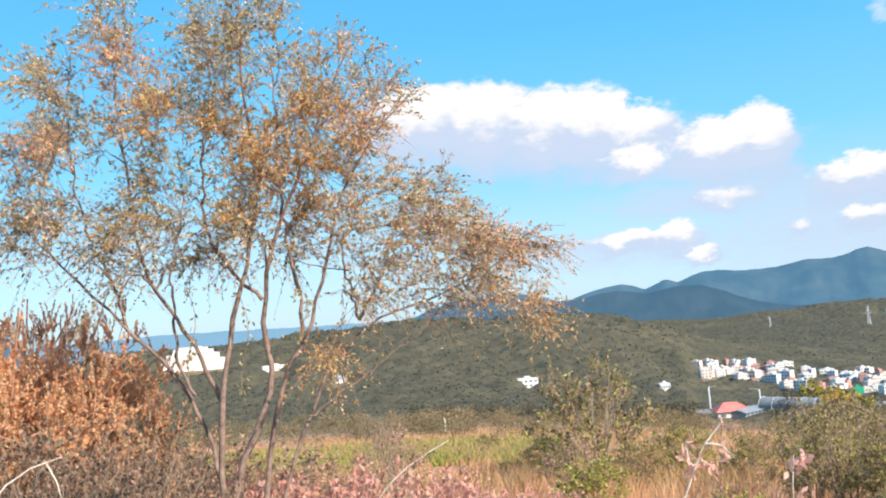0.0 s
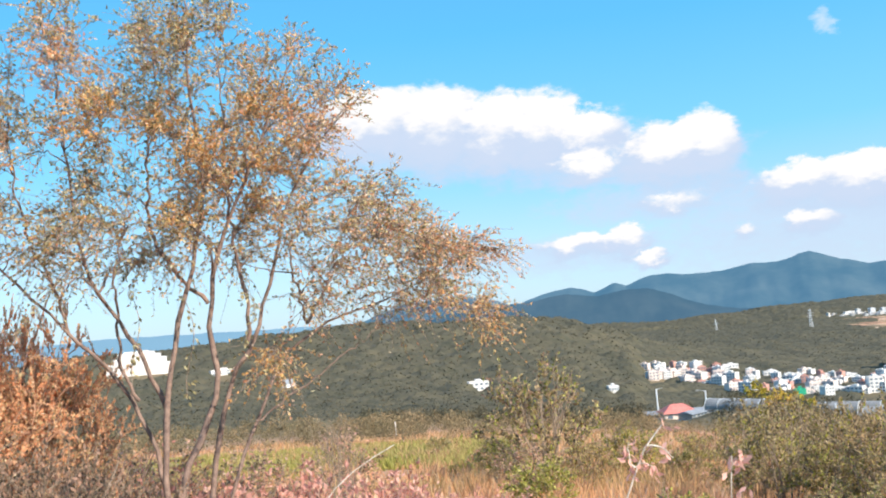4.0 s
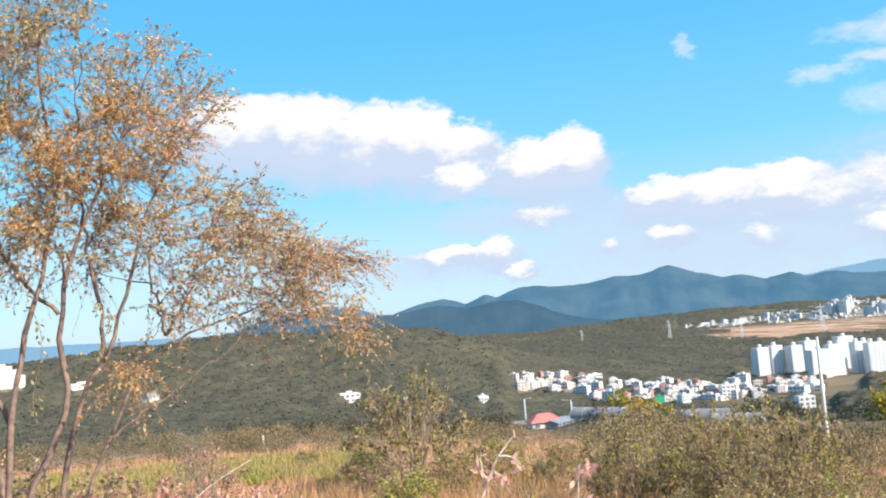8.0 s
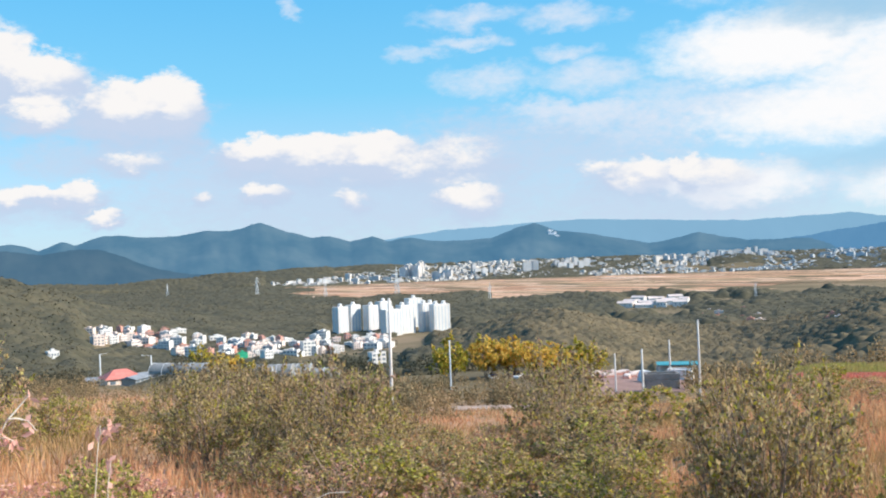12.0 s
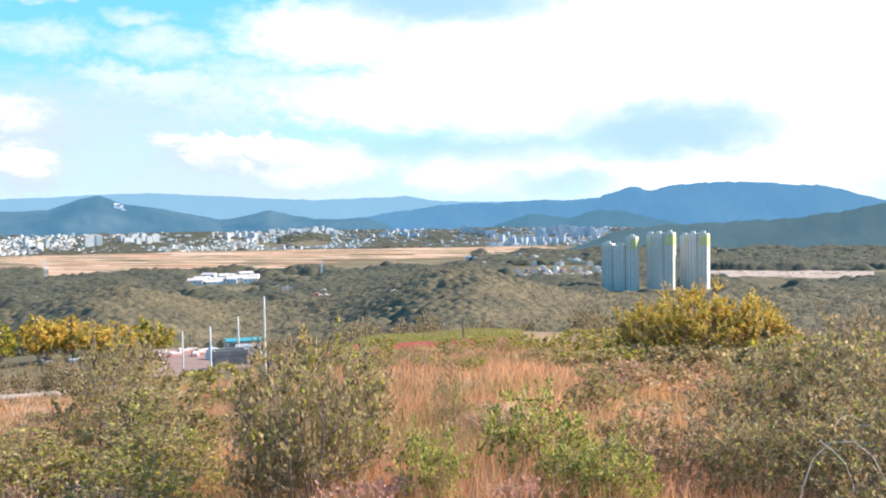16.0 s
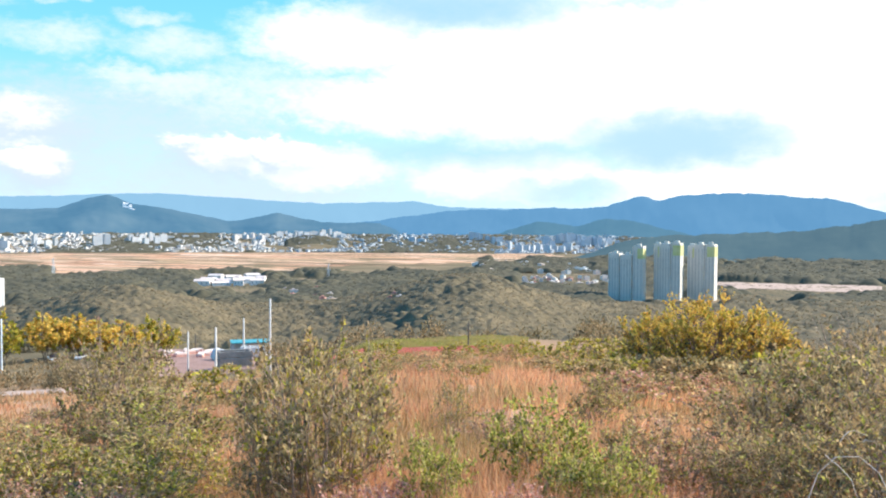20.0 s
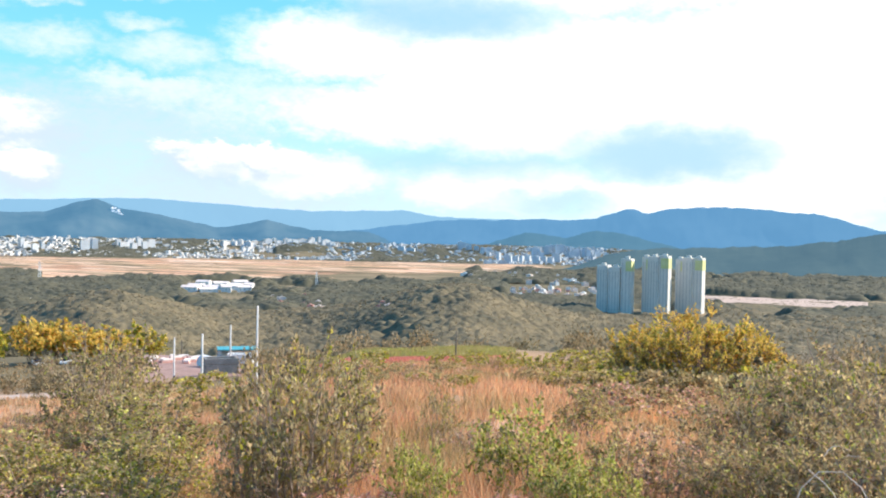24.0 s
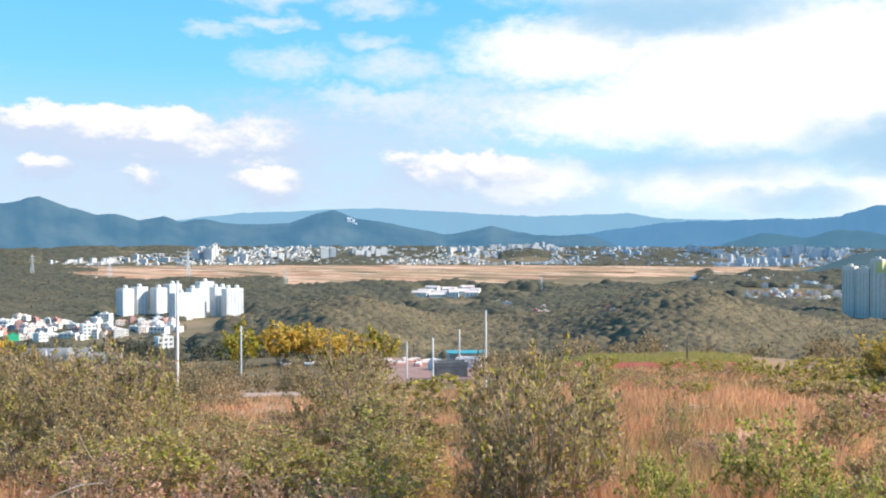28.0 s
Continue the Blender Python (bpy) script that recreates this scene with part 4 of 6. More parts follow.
tunnel(thing, 2.4, 8, 1.9, "white_wall")
hut = empty("teal_roofed_shed", on_ground(-12.35, 206, 5), "open shed with a teal sheet roof", "shed")
part("roof", new_box(-4.5, 4.5, -3, 3, 2.6, 2.8), M["roof_teal"], hut)
for x in (-4.2, 4.2):
    for y in (-2.7, 2.7):
        part("post", new_box(x - 0.08, x + 0.08, y - 0.08, y + 0.08, -0.5, 2.596), M["steel"], hut)
part("wall", new_box(-4.4, 4.0, 2.4, 2.55, 0, 2.2), M["white_wall"], hut)
block("white_hut", -12.2, 190, 5, 3, 1.3, "white_wall", "low white hut in the yard", "hut", turn=-10, roof_box=False)
for k in range(14):
    az = -17.6 + 0.22 * k + trng.uniform(-0.05, 0.05)
    r = trng.uniform(180, 215)
    thing = empty("stone_pile", on_ground(az, r, trng.uniform(0, 90)), "low stack of brown stone slabs in the yard", "stone stack", "stone stacks in the yard")
    part("slab", new_box(-1.4, 1.4, -0.7, 0.7, -0.1, 0.45, bevel=0.06), M["brick_wall"], thing)
    part("slab", new_box(-1.1, 1.2, -0.6, 0.5, 0.454, 0.8, bevel=0.06), M["cream_wall"], thing)
for az, dr, turn in ((-42.6, 0, 60), (-38.4, 0, 75), (-37.2, 6, 78), (-35.6, 0, 80)):
    thing = empty("greenhouse", on_ground(az, 195 + dr, turn), "greyish plastic-film tunnel greenhouse below the slope", "greenhouse", "plastic greenhouses")
    tunnel(thing, 4.6, 15, 2.1, "plastic_film")
for az, r, turn in ((-23.7, 188, 10), (-22.2, 190, -12)):
    car = empty("car", on_ground(az, r, turn + 90), "small white car parked under the yellow trees", "car", "parked cars")
    bm = new_box(-2.1, 2.1, -0.85, 0.85, 0.3, 0.85, bevel=0.15)
    part("body", bm, M["car_white"], car)
    part("cabin", new_box(-1.2, 1.1, -0.75, 0.75, 0.854, 1.42, bevel=0.2), M["car_glass"], car)
    for x in (-1.3, 1.3):
        for y in (-0.8, 0.8):
            bm = bmesh.new()
            bmesh.ops.create_cone(bm, segments=14, cap_ends=True, radius1=0.31, radius2=0.31, depth=0.2, matrix=Matrix.Translation((x, y, 0.31)) @ Matrix.Rotation(math.pi / 2, 4, "X"))
            part("wheel", bm, M["car_glass"], car)

# ---- poles ----


def pole(name, az, r, height, radius, material, label, arm=0.0, category="pole", lean=0.0, lamp=False, bars=0):
    thing = empty(name, on_ground(az, r, 0) @ pose(0, 0, 0, 0, lean, 0), label, category)
    tb = Tubes(10)
    tb.add([(0, 0, -0.6), (0, 0, height * 0.5), (0, 0, height), (0, 0, height + 0.01)], [radius * 1.25, radius * 1.1, radius * 0.8, 0.002])
    part("shaft", tb.mesh("shaft", M[material]), None, thing)
    for k in range(bars):
        part("crossarm", new_box(-0.9, 0.9, -0.06, 0.06, height - 0.35 - k * 0.55, height - 0.25 - k * 0.55), M[material], thing)
        for x in (-0.8, 0.8):
            bm = bmesh.new()
            bmesh.ops.create_cone(bm, segments=8, cap_ends=True, radius1=0.07, radius2=0.04, depth=0.22, matrix=Matrix.Translation((x, 0, height - 0.135 - k * 0.55)))
            part("insulator", bm, M["white_wall"], thing)
    if arm:
        tb = Tubes(6)
        tb.add([(0, 0, height - 0.3), (arm * 0.5, 0, height + 0.1), (arm, 0, height + 0.15)], [0.05, 0.045, 0.04])
        part("arm", tb.mesh("arm", M[material]), None, thing)
        part("lamp_head", new_box(min(arm, arm * 1.35), max(arm, arm * 1.35), -0.12, 0.12, height + 0.08, height + 0.2), M["steel"], thing)
    return thing


def pole_to(name, az, r, top_el, radius, material, label, **more):
    return pole(name, az, r, r * math.tan(radians(top_el)) - ground_at(az, r), radius, material, label, **more)


pole_to("utility_pole", -30.15, 63, -2.5, 0.10, "pole_white", "tall white concrete utility pole rising from the shrubs", lean=0.4)
pole_to("utility_pole", -11.15, 56, -4.42, 0.06, "pole_white", "slim whitish concrete pole behind a shrub", bars=0)
pole_to("yard_pole", -14.48, 132, -6.15, 0.15, "pole_white", "white pole at the edge of the yard")
pole_to("yard_pole", -16.12, 150, -6.38, 0.12, "pole_white", "slim white pole in the yard")
pole_to("yard_pole", -12.81, 165, -5.61, 0.15, "pole_white", "white pole beside the grey hut")
pole_to("yard_pole", -15.7, 215, -6.5, 0.12, "pole_dark", "thin grey pole at the back of the yard")
pole_to("fence_post", 1.22, 95, -5.82, 0.07, "pole_dark", "dark wooden post at the field's edge")
pole_to("street_lamp", -47.52, 292, -5.03, 0.2, "steel", "grey street lamp beside the red-roofed house", arm=1.6, category="street lamp")
pole_to("street_lamp", -44.65, 296, -5.29, 0.2, "steel", "grey street lamp with an arm beside the sheds", arm=-2.2, category="street lamp")
pole_to("utility_pole", -63.75, 72, -5.81, 0.07, "pole_white", "thin pale pole at the lawn's far edge")
pole_to("utility_pole", -26.4, 150, -5.3, 0.12, "steel", "thin grey pole behind the yellow-green tree")
pole_to("utility_pole", -37.5, 190, -6.4, 0.13, "steel", "short grey pole beside the greenhouses")


def pylon(az, base_el, top_el):
    r = reach(az, base_el)
    h = r * math.tan(radians(top_el)) - ground_at(az, r)
    thing = empty("pylon", on_ground(az, r, 20), "white steel lattice power pylon on the plain", "pylon", "power pylons")
    b = h * 0.075
    for sx in (-1, 1):
        for sy in (-1, 1):
            tb = Tubes(5)
            tb.add([(sx * b, sy * b, -1), (sx * b * 0.45, sy * b * 0.45, h * 0.6), (0, 0, h)], [h * 0.008, h * 0.007, h * 0.004])
            part("leg", tb.mesh("leg", M["steel"]), None, thing)
    for k in range(3):
        z, wide = h * (0.62 + 0.13 * k), h * (0.16 - 0.025 * k)
        part("crossarm", new_box(-wide, wide, -h * 0.006, h * 0.006, z, z + h * 0.014), M["steel"], thing)
    for k in range(6):
        z0, z1 = h * 0.1 * k, h * 0.1 * (k + 1)
        w0, w1 = b * (1 - 0.55 * z0 / (h * 0.6)), b * (1 - 0.55 * z1 / (h * 0.6))
        tb = Tubes(4)
        tb.add([(-w0, -w0, z0), (w1, -w1, z1)], [h * 0.004] * 2)
        tb.add([(w0, -w0, z0), (-w1, -w1, z1)], [h * 0.004] * 2)
        part("brace", tb.mesh("brace", M["steel"]), None, thing)


for az, e0, e1 in ((-38.27, -2.1, -0.86), (-34.08, -2.22, -1.04), (-29.58, -2.61, -0.54), (-23.73, -2.94, -1.81), (-7.64, -3.36, -2.23), (-43.6, -1.9, -1.05)):
    pylon(az, e0, e1)

# ---- fields on the plain ----
frng = np.random.default_rng(3)
v, f = [], []
turn = radians(-22)
ct, st = math.cos(turn), math.sin(turn)
y = -2600.0
while y < 3600:
    deep = float(frng.uniform(18, 54))
    x = -3600.0
    while x < 3600:
        wide = float(frng.uniform(70, 260))
        cx, cy = (x + wide / 2) * ct - (y + deep / 2) * st, (x + wide / 2) * st + (y + deep / 2) * ct
        r, az = math.hypot(cx, cy), math.degrees(math.atan2(cx, cy))
        near_edge = np.interp(az, [-39, -34, -28, -20, -12, -6, 6], [2350, 2150, 1950, 1800, 1800, 2150, 2400])
        if -38.5 + 1.6 * math.sin(r * 0.013) < az < 6 and near_edge < r < R_CITY - 70 and frng.random() < 0.93:
            n = len(v)
            for px_, py_ in ((x + 2, y + 2), (x + wide - 2, y + 2), (x + wide - 2, y + deep - 2), (x + 2, y + deep - 2)):
                gx, gy = px_ * ct - py_ * st, px_ * st + py_ * ct
                v.append((gx, gy, float(land(math.degrees(math.atan2(gx, gy)), math.hypot(gx, gy))) + 0.5))
            f.append((n, n + 1, n + 2, n + 3))
        x += wide
    y += deep
tagged(new("ground_fields", sheet_mesh("ground_fields", v, f, M["paddy"])), "harvested tan and orange rice paddies before the city", "field", kind="structure")
keep_clear(20.5, 5.4, reach(20, -3.85), reach(20, -3.15))
land_patch("ground_site", 15.5, 25.5, reach(20, -3.55), reach(20, -3.2), "dirt_lane", "long bare pinkish building site on the plain", "site", 0.6, 0.2)
land_patch("ground_site_two", 8.6, 11.5, reach(10, -4.3), reach(10, -4.0), "dirt_lane", "bare pinkish ground beside the towers", "site", 0.6, 0.2)

# ---- plants ----


def seen(head, az, el, d):
    """A point d metres from the eye when the camera heads that way."""
    e, a, h = radians(el), radians(az), radians(head)
    return np.array([0.4 * math.sin(h) + d * math.cos(e) * math.sin(a), 0.4 * math.cos(h) + d * math.cos(e) * math.cos(a), d * math.sin(e)])


def smooth_line(pts, n, r, wob=0.0):
    """A wavering line of n points through the given ones."""
    pts = np.asarray(pts, dtype=float)
    s = np.concatenate([[0], np.cumsum(np.linalg.norm(np.diff(pts, axis=0), axis=1))])
    t = np.linspace(0, s[-1], n)
    out = np.stack([np.interp(t, s, pts[:, k]) for k in range(3)], 1)
    for _ in range(2):
        out[1:-1] = (out[:-2] + 2 * out[1:-1] + out[2:]) / 4
    if wob:
        out[1:-1] += r.normal(size=(n - 2, 3)) * wob
    return out


def grow(limbs, targets, r, reach_bias=0.35, wob=0.02, base_r=0.012, branch_n=7):
    """Branches that run from the nearest lower wood to every target; gives the tubes' lines, radii and the twig ends."""
    nodes = np.concatenate([l for l, _ in limbs])
    rad = np.concatenate([w for _, w in limbs])
    lines = []
    root = nodes[:, 2].min()
    order = np.argsort([np.min(np.linalg.norm(nodes - t, axis=1)) for t in targets])
    for k in order:
        t = targets[k]
        d = np.linalg.norm(nodes - t, axis=1)
        penalty = np.clip(nodes[:, 2] - t[2] + 0.15, 0, None) * 2.0
        i = int(np.argmin(d + penalty - reach_bias * np.clip(nodes[:, 2] - root, 0, 1.5) * 0.2))
        a = nodes[i]
        mid = (a + t) / 2 + np.array([0, 0, 0.10 * d[i]]) + r.normal(size=3) * 0.10 * d[i]
        line = smooth_line([a, mid, t], branch_n, r, wob * min(1.0, d[i]))
        r0 = min(rad[i] * 0.75, base_r * (0.6 + d[i]))
        w = np.linspace(r0, max(0.0025, r0 * 0.35), branch_n)
        lines.append((line, w))
        nodes = np.concatenate([nodes, line[2:]])
        rad = np.concatenate([rad, w[2:]])
    return lines


def twig_leaves(ends, dirs, r, twigs, length, leaves, droop):
    """Fine twigs round branch ends, with places and ways of the leaves on them."""
    lines, at, way = [], [], []
    for e, d in zip(ends, dirs):
        for _ in range(twigs):
            w = unit(d * 0.8 + r.normal(size=3) * 0.75)
            L = length * r.uniform(0.5, 1.2)
            t = np.linspace(0, 1, 5)[:, None]
            line = e + w * L * t + np.array([0, 0, -1.0]) * droop * L * t ** 2 + r.normal(size=(5, 3)) * L * 0.03
            lines.append(line)
            s = r.uniform(0.15, 1.0, leaves)
            k = np.clip((s * 4).astype(int), 0, 3)
            p = line[k] + (line[k + 1] - line[k]) * (s * 4 - k)[:, None]
            at.append(p)
            way.append(w + r.normal(size=(leaves, 3)) * 0.9 + np.array([0, 0, -0.5 * droop - 0.1]))
    return lines, np.concatenate(at), np.concatenate(way)


def main_tree():
    r = np.random.default_rng(21)
    H = -63
    thing = empty("autumn_tree", Matrix.Translation(Vector(seen(H, -76.3, 0, 8.0)[:2].tolist() + [ground_at(-76, 8.1)])), "slender multi-stemmed tree with thin gold, olive and peach autumn leaves", "tree")
    org = np.array(thing.location)
    low = ground_at(-76, 8.1) - 0.1

    def limb(pts, r0, r1, foot=None):
        p = [seen(H, a, e, d) for a, e, d in pts]
        if foot is not None:
            p = [np.array([p[0][0] * (1 - foot) + org[0] * foot, p[0][1] * (1 - foot) + org[1] * foot, low])] + p
        line = smooth_line(p, 26, r, 0.012)
        return line, 0.74 * np.linspace(r0, r1, 26) * (1 + 0.10 * np.sin(np.arange(26) * 1.7))

    limbs = [
        limb([(-77.5, -9.5, 8.1), (-77.9, -5.9, 8.2), (-79.0, -3.2, 8.2), (-81.0, -0.2, 8.2), (-82.5, 1.1, 8.3), (-84.3, 3.5, 8.3), (-87.4, 6.6, 8.4), (-88.5, 8.6, 8.5)], 0.036, 0.009, 0.3),
        limb([(-82.5, 1.1, 8.3), (-83.2, 4.0, 8.2), (-84.3, 6.5, 8.2), (-85.1, 9.8, 8.2), (-85.2, 14.1, 8.1)], 0.020, 0.006),
        limb([(-77.3, -3.7, 8.0), (-78.3, -0.8, 8.0), (-79.8, 2.0, 8.1), (-81.1, 3.7, 8.1), (-81.9, 6.7, 8.2), (-82.0, 10.7, 8.2), (-82.5, 14.7, 8.3), (-82.7, 19.6, 8.3)], 0.027, 0.006),
        limb([(-78.8, -3.1, 8.1), (-79.8, -1.0, 8.1), (-79.7, 3.1, 8.1), (-80.0, 4.2, 8.0), (-79.5, 5.9, 8.0), (-78.6, 9.6, 8.0)], 0.021, 0.006),
        limb([(-77.6, -9.5, 7.9), (-77.5, -5.6, 7.9), (-77.2, -3.4, 7.9), (-76.6, -0.2, 7.9), (-76.3, 2.1, 7.9), (-75.0, 5.5, 7.9), (-74.2, 9.4, 7.9), (-74.8, 14.0, 7.9), (-75.0, 21.6, 7.9)], 0.046, 0.008, 0.3),
        limb([(-77.2, -9.6, 7.8), (-75.5, -5.4, 7.8), (-73.9, -3.5, 7.8), (-74.2, -1.8, 7.8), (-74.5, 2.7, 7.8), (-74.1, 5.2, 7.7), (-72.5, 8.3, 7.7), (-71.2, 11.7, 7.7), (-67.9, 17.8, 7.7)], 0.052, 0.007, 0.3),
        limb([(-75.2, -9.8, 8.0), (-74.4, -6.3, 8.0), (-73.9, -3.7, 8.0), (-73.0, -1.3, 8.0), (-71.3, 0.5, 8.0), (-70.8, 3.2, 8.1), (-69.8, 7.1, 8.1), (-68.0, 11.2, 8.1), (-63.7, 15.1, 8.1)], 0.043, 0.005, 0.3),
        limb([(-74.5, 2.4, 8.0), (-76.6, 4.7, 8.1), (-77.8, 7.2, 8.2), (-77.5, 12.3, 8.2), (-76.8, 17.4, 8.3)], 0.024, 0.006),
        limb([(-72.3, -0.1, 7.9), (-72.0, 1.6, 7.9), (-72.6, 4.5, 7.9), (-72.9, 7.6, 7.8), (-73.0, 12.2, 7.8), (-73.0, 17.6, 7.8)], 0.024, 0.006),
        limb([(-74.1, -9.9, 8.0), (-72.1, -5.0, 8.1), (-71.0, -2.6, 8.2), (-69.5, -0.4, 8.3), (-67.4, 0.6, 8.4), (-64.6, 1.6, 8.5), (-61.1, 2.8, 8.6), (-57.4, 4.7, 8.7)], 0.030, 0.005, 0.5),
        limb([(-68.6, 0.7, 8.4), (-67.3, 3.0, 8.4), (-65.9, 5.0, 8.5), (-63.6, 7.3, 8.6), (-61.7, 9.3, 8.6)], 0.018, 0.005),
        limb([(-68.6, 0.7, 8.2), (-69.0, 2.7, 8.3), (-69.5, 5.3, 8.3), (-67.5, 9.1, 8.4)], 0.018, 0.005),
        limb([(-72.1, -5.0, 8.0), (-66.8, -1.7, 8.2), (-64.3, 0.0, 8.3)], 0.013, 0.005),
    ]
    # clumps of the crown: heading, height angle, half width, half height, how many twig ends, tint
    crown_south = [(-86.8, 9.2, 2.1, 2.3, 14, 0), (-86.5, 6.5, 2.1, 1.3, 10, 1), (-86.6, 11.6, 2.3, 1.0, 11, 2), (-85.5, 15.3, 2.0, 1.8, 12, 1), (-84.3, 13.2, 1.9, 1.5, 10, 1), (-81.6, 16.5, 1.6, 1.5, 10, 2), (-82.4, 19.3, 1.0, 1.8, 7, 1),
                   (-80.1, 13.6, 1.2, 1.8, 12, 3), (-80.9, 7.3, 2.6, 2.0, 17, 1), (-83.1, 5.2, 1.9, 1.0, 7, 1), (-79.6, 10.3, 1.8, 1.9, 10, 1), (-78.7, 5.3, 2.0, 0.9, 7, 1)]
    crown_heart = [(-76.0, 18.7, 2.3, 2.1, 19, 1), (-77.0, 15.0, 2.2, 2.4, 19, 1), (-73.3, 18.0, 1.8, 2.2, 10, 1), (-75.1, 11.6, 2.8, 2.2, 25, 3), (-71.2, 12.4, 3.2, 2.6, 36, 3), (-70.2, 15.8, 1.4, 1.5, 7, 0), (-68.0, 16.8, 0.9, 1.5, 6, 0),
                   (-65.6, 14.7, 1.8, 1.0, 6, 0), (-68.1, 12.4, 1.3, 1.6, 9, 2), (-73.6, 8.0, 3.0, 2.1, 22, 3), (-76.3, 8.2, 2.0, 2.1, 13, 1), (-73.4, 5.2, 2.1, 0.9, 6, 1)]
    crown_north = [(-69.8, 7.4, 2.1, 2.1, 13, 0), (-66.5, 7.6, 2.5, 2.1, 15, 0), (-63.3, 7.5, 2.2, 1.6, 13, 0), (-66.0, 5.0, 2.9, 1.8, 15, 0), (-62.0, 5.1, 2.5, 1.4, 13, 0), (-59.9, 5.0, 2.0, 0.8, 13, 2), (-58.0, 4.3, 1.4, 0.6, 5, 2),
                   (-63.0, 2.6, 2.9, 1.4, 12, 0), (-60.9, 1.9, 2.0, 1.1, 8, 0), (-58.0, 0.8, 0.8, 1.1, 7, 3), (-70.7, -0.5, 0.5, 1.2, 5, 3), (-68.3, 2.3, 1.4, 1.0, 5, 0)]
    lobes = crown_south + crown_heart + crown_north
    targets, tint = [], []
    for a, e, wa, we, n, c in lobes:
        for _ in range(n):
            q = unit(r.normal(size=3)) * r.uniform(0.3, 1.25) ** 0.5
            targets.append(seen(H, a + q[0] * wa, e + q[1] * we, 8.15 + q[2] * 1.0 + (0.5 if a > -63 else 0)))
            tint.append(c)
    targets, tint = np.array(targets), np.array(tint)
    lines = grow(limbs, targets, r)
    for k, (line, w) in enumerate(limbs):
        tb = Tubes(8)
        tb.add(line - org, w)
        part("trunk" if k in (0, 4, 5, 6, 9) else "limb", tb.mesh("limb", M["bark"]), None, thing)
    for line, w in lines:
        tb = Tubes(5)
        tb.add(line - org, w)
        part("branch", tb.mesh("branch", M["bark"]), None, thing)
    heart = seen(H, -74, 6, 8.1)
    fine = Tubes(3)
    order = {"leaf_olive": [], "leaf_gold": [], "leaf_peach": []}
    for c in range(4):
        sel = targets[tint == c]
        lines2, at, way = twig_leaves(sel, unit(sel - heart) + np.array([0, 0, 0.25]), r, 11, 0.42, 13 if c != 3 else 17, 0.35)
        for line in lines2:
            fine.add(line[::2] - org, np.linspace(0.003, 0.0012, 3))
        mix = r.random(len(at))
        cut = {0: (0.54, 0.64), 1: (0.70, 0.87), 2: (0.12, 0.26), 3: (0.34, 0.82)}[c]
        for key, m in (("leaf_olive", mix < cut[0]), ("leaf_gold", (mix >= cut[0]) & (mix < cut[1])), ("leaf_peach", mix >= cut[1])):
            order[key].append((at[m], way[m]))
    tagged(part("twig", fine.mesh("twig", M["twig"]), None, thing), kind="stuff")
    for key, mat, label in (("leaf_olive", "olive", "thin olive-green leaves"), ("leaf_gold", "gold", "golden leaves"), ("leaf_peach", "peach", "peach-orange leaves")):
        at = np.concatenate([a for a, _ in order[key]]) - org
        way = np.concatenate([w for _, w in order[key]])
        v, f = leaf_quads(at, way, r.uniform(0.024, 0.045, len(at)), r.uniform(0.006, 0.0105, len(at)), r)
        tagged(part("foliage", sheet_mesh(key, v, f, M[mat]), None, thing, label), kind="stuff")
    # hanging strings of leaves under the crown
    for a, e, d, L in ((-79.0, 3.4, 7.9, 0.75), (-75.9, 2.8, 7.9, 0.8), (-72.2, 3.0, 7.8, 0.45)):
        p = seen(H, a, e, d)
        t = np.linspace(0, 1, 8)[:, None]
        line = p + np.array([0.05, 0.02, -L]) * t + np.array([0.06, 0.04, 0]) * np.sin(t * 5)
        tb = Tubes(4)
        tb.add(line - org, np.full(8, 0.003))
        part("hanging_twig", tb.mesh("hanging_twig", M["twig"]), None, thing)
        k = r.integers(0, 8, 46)
        v, f = leaf_quads(line[k] + r.normal(size=(46, 3)) * 0.02 - org, r.normal(size=(46, 3)) * 0.6 + np.array([0, 0, -0.8]), 0.05, 0.011, r)
        tagged(part("foliage", sheet_mesh("hanging_leaves", v, f, M["olive"]), None, thing), kind="stuff")


main_tree()


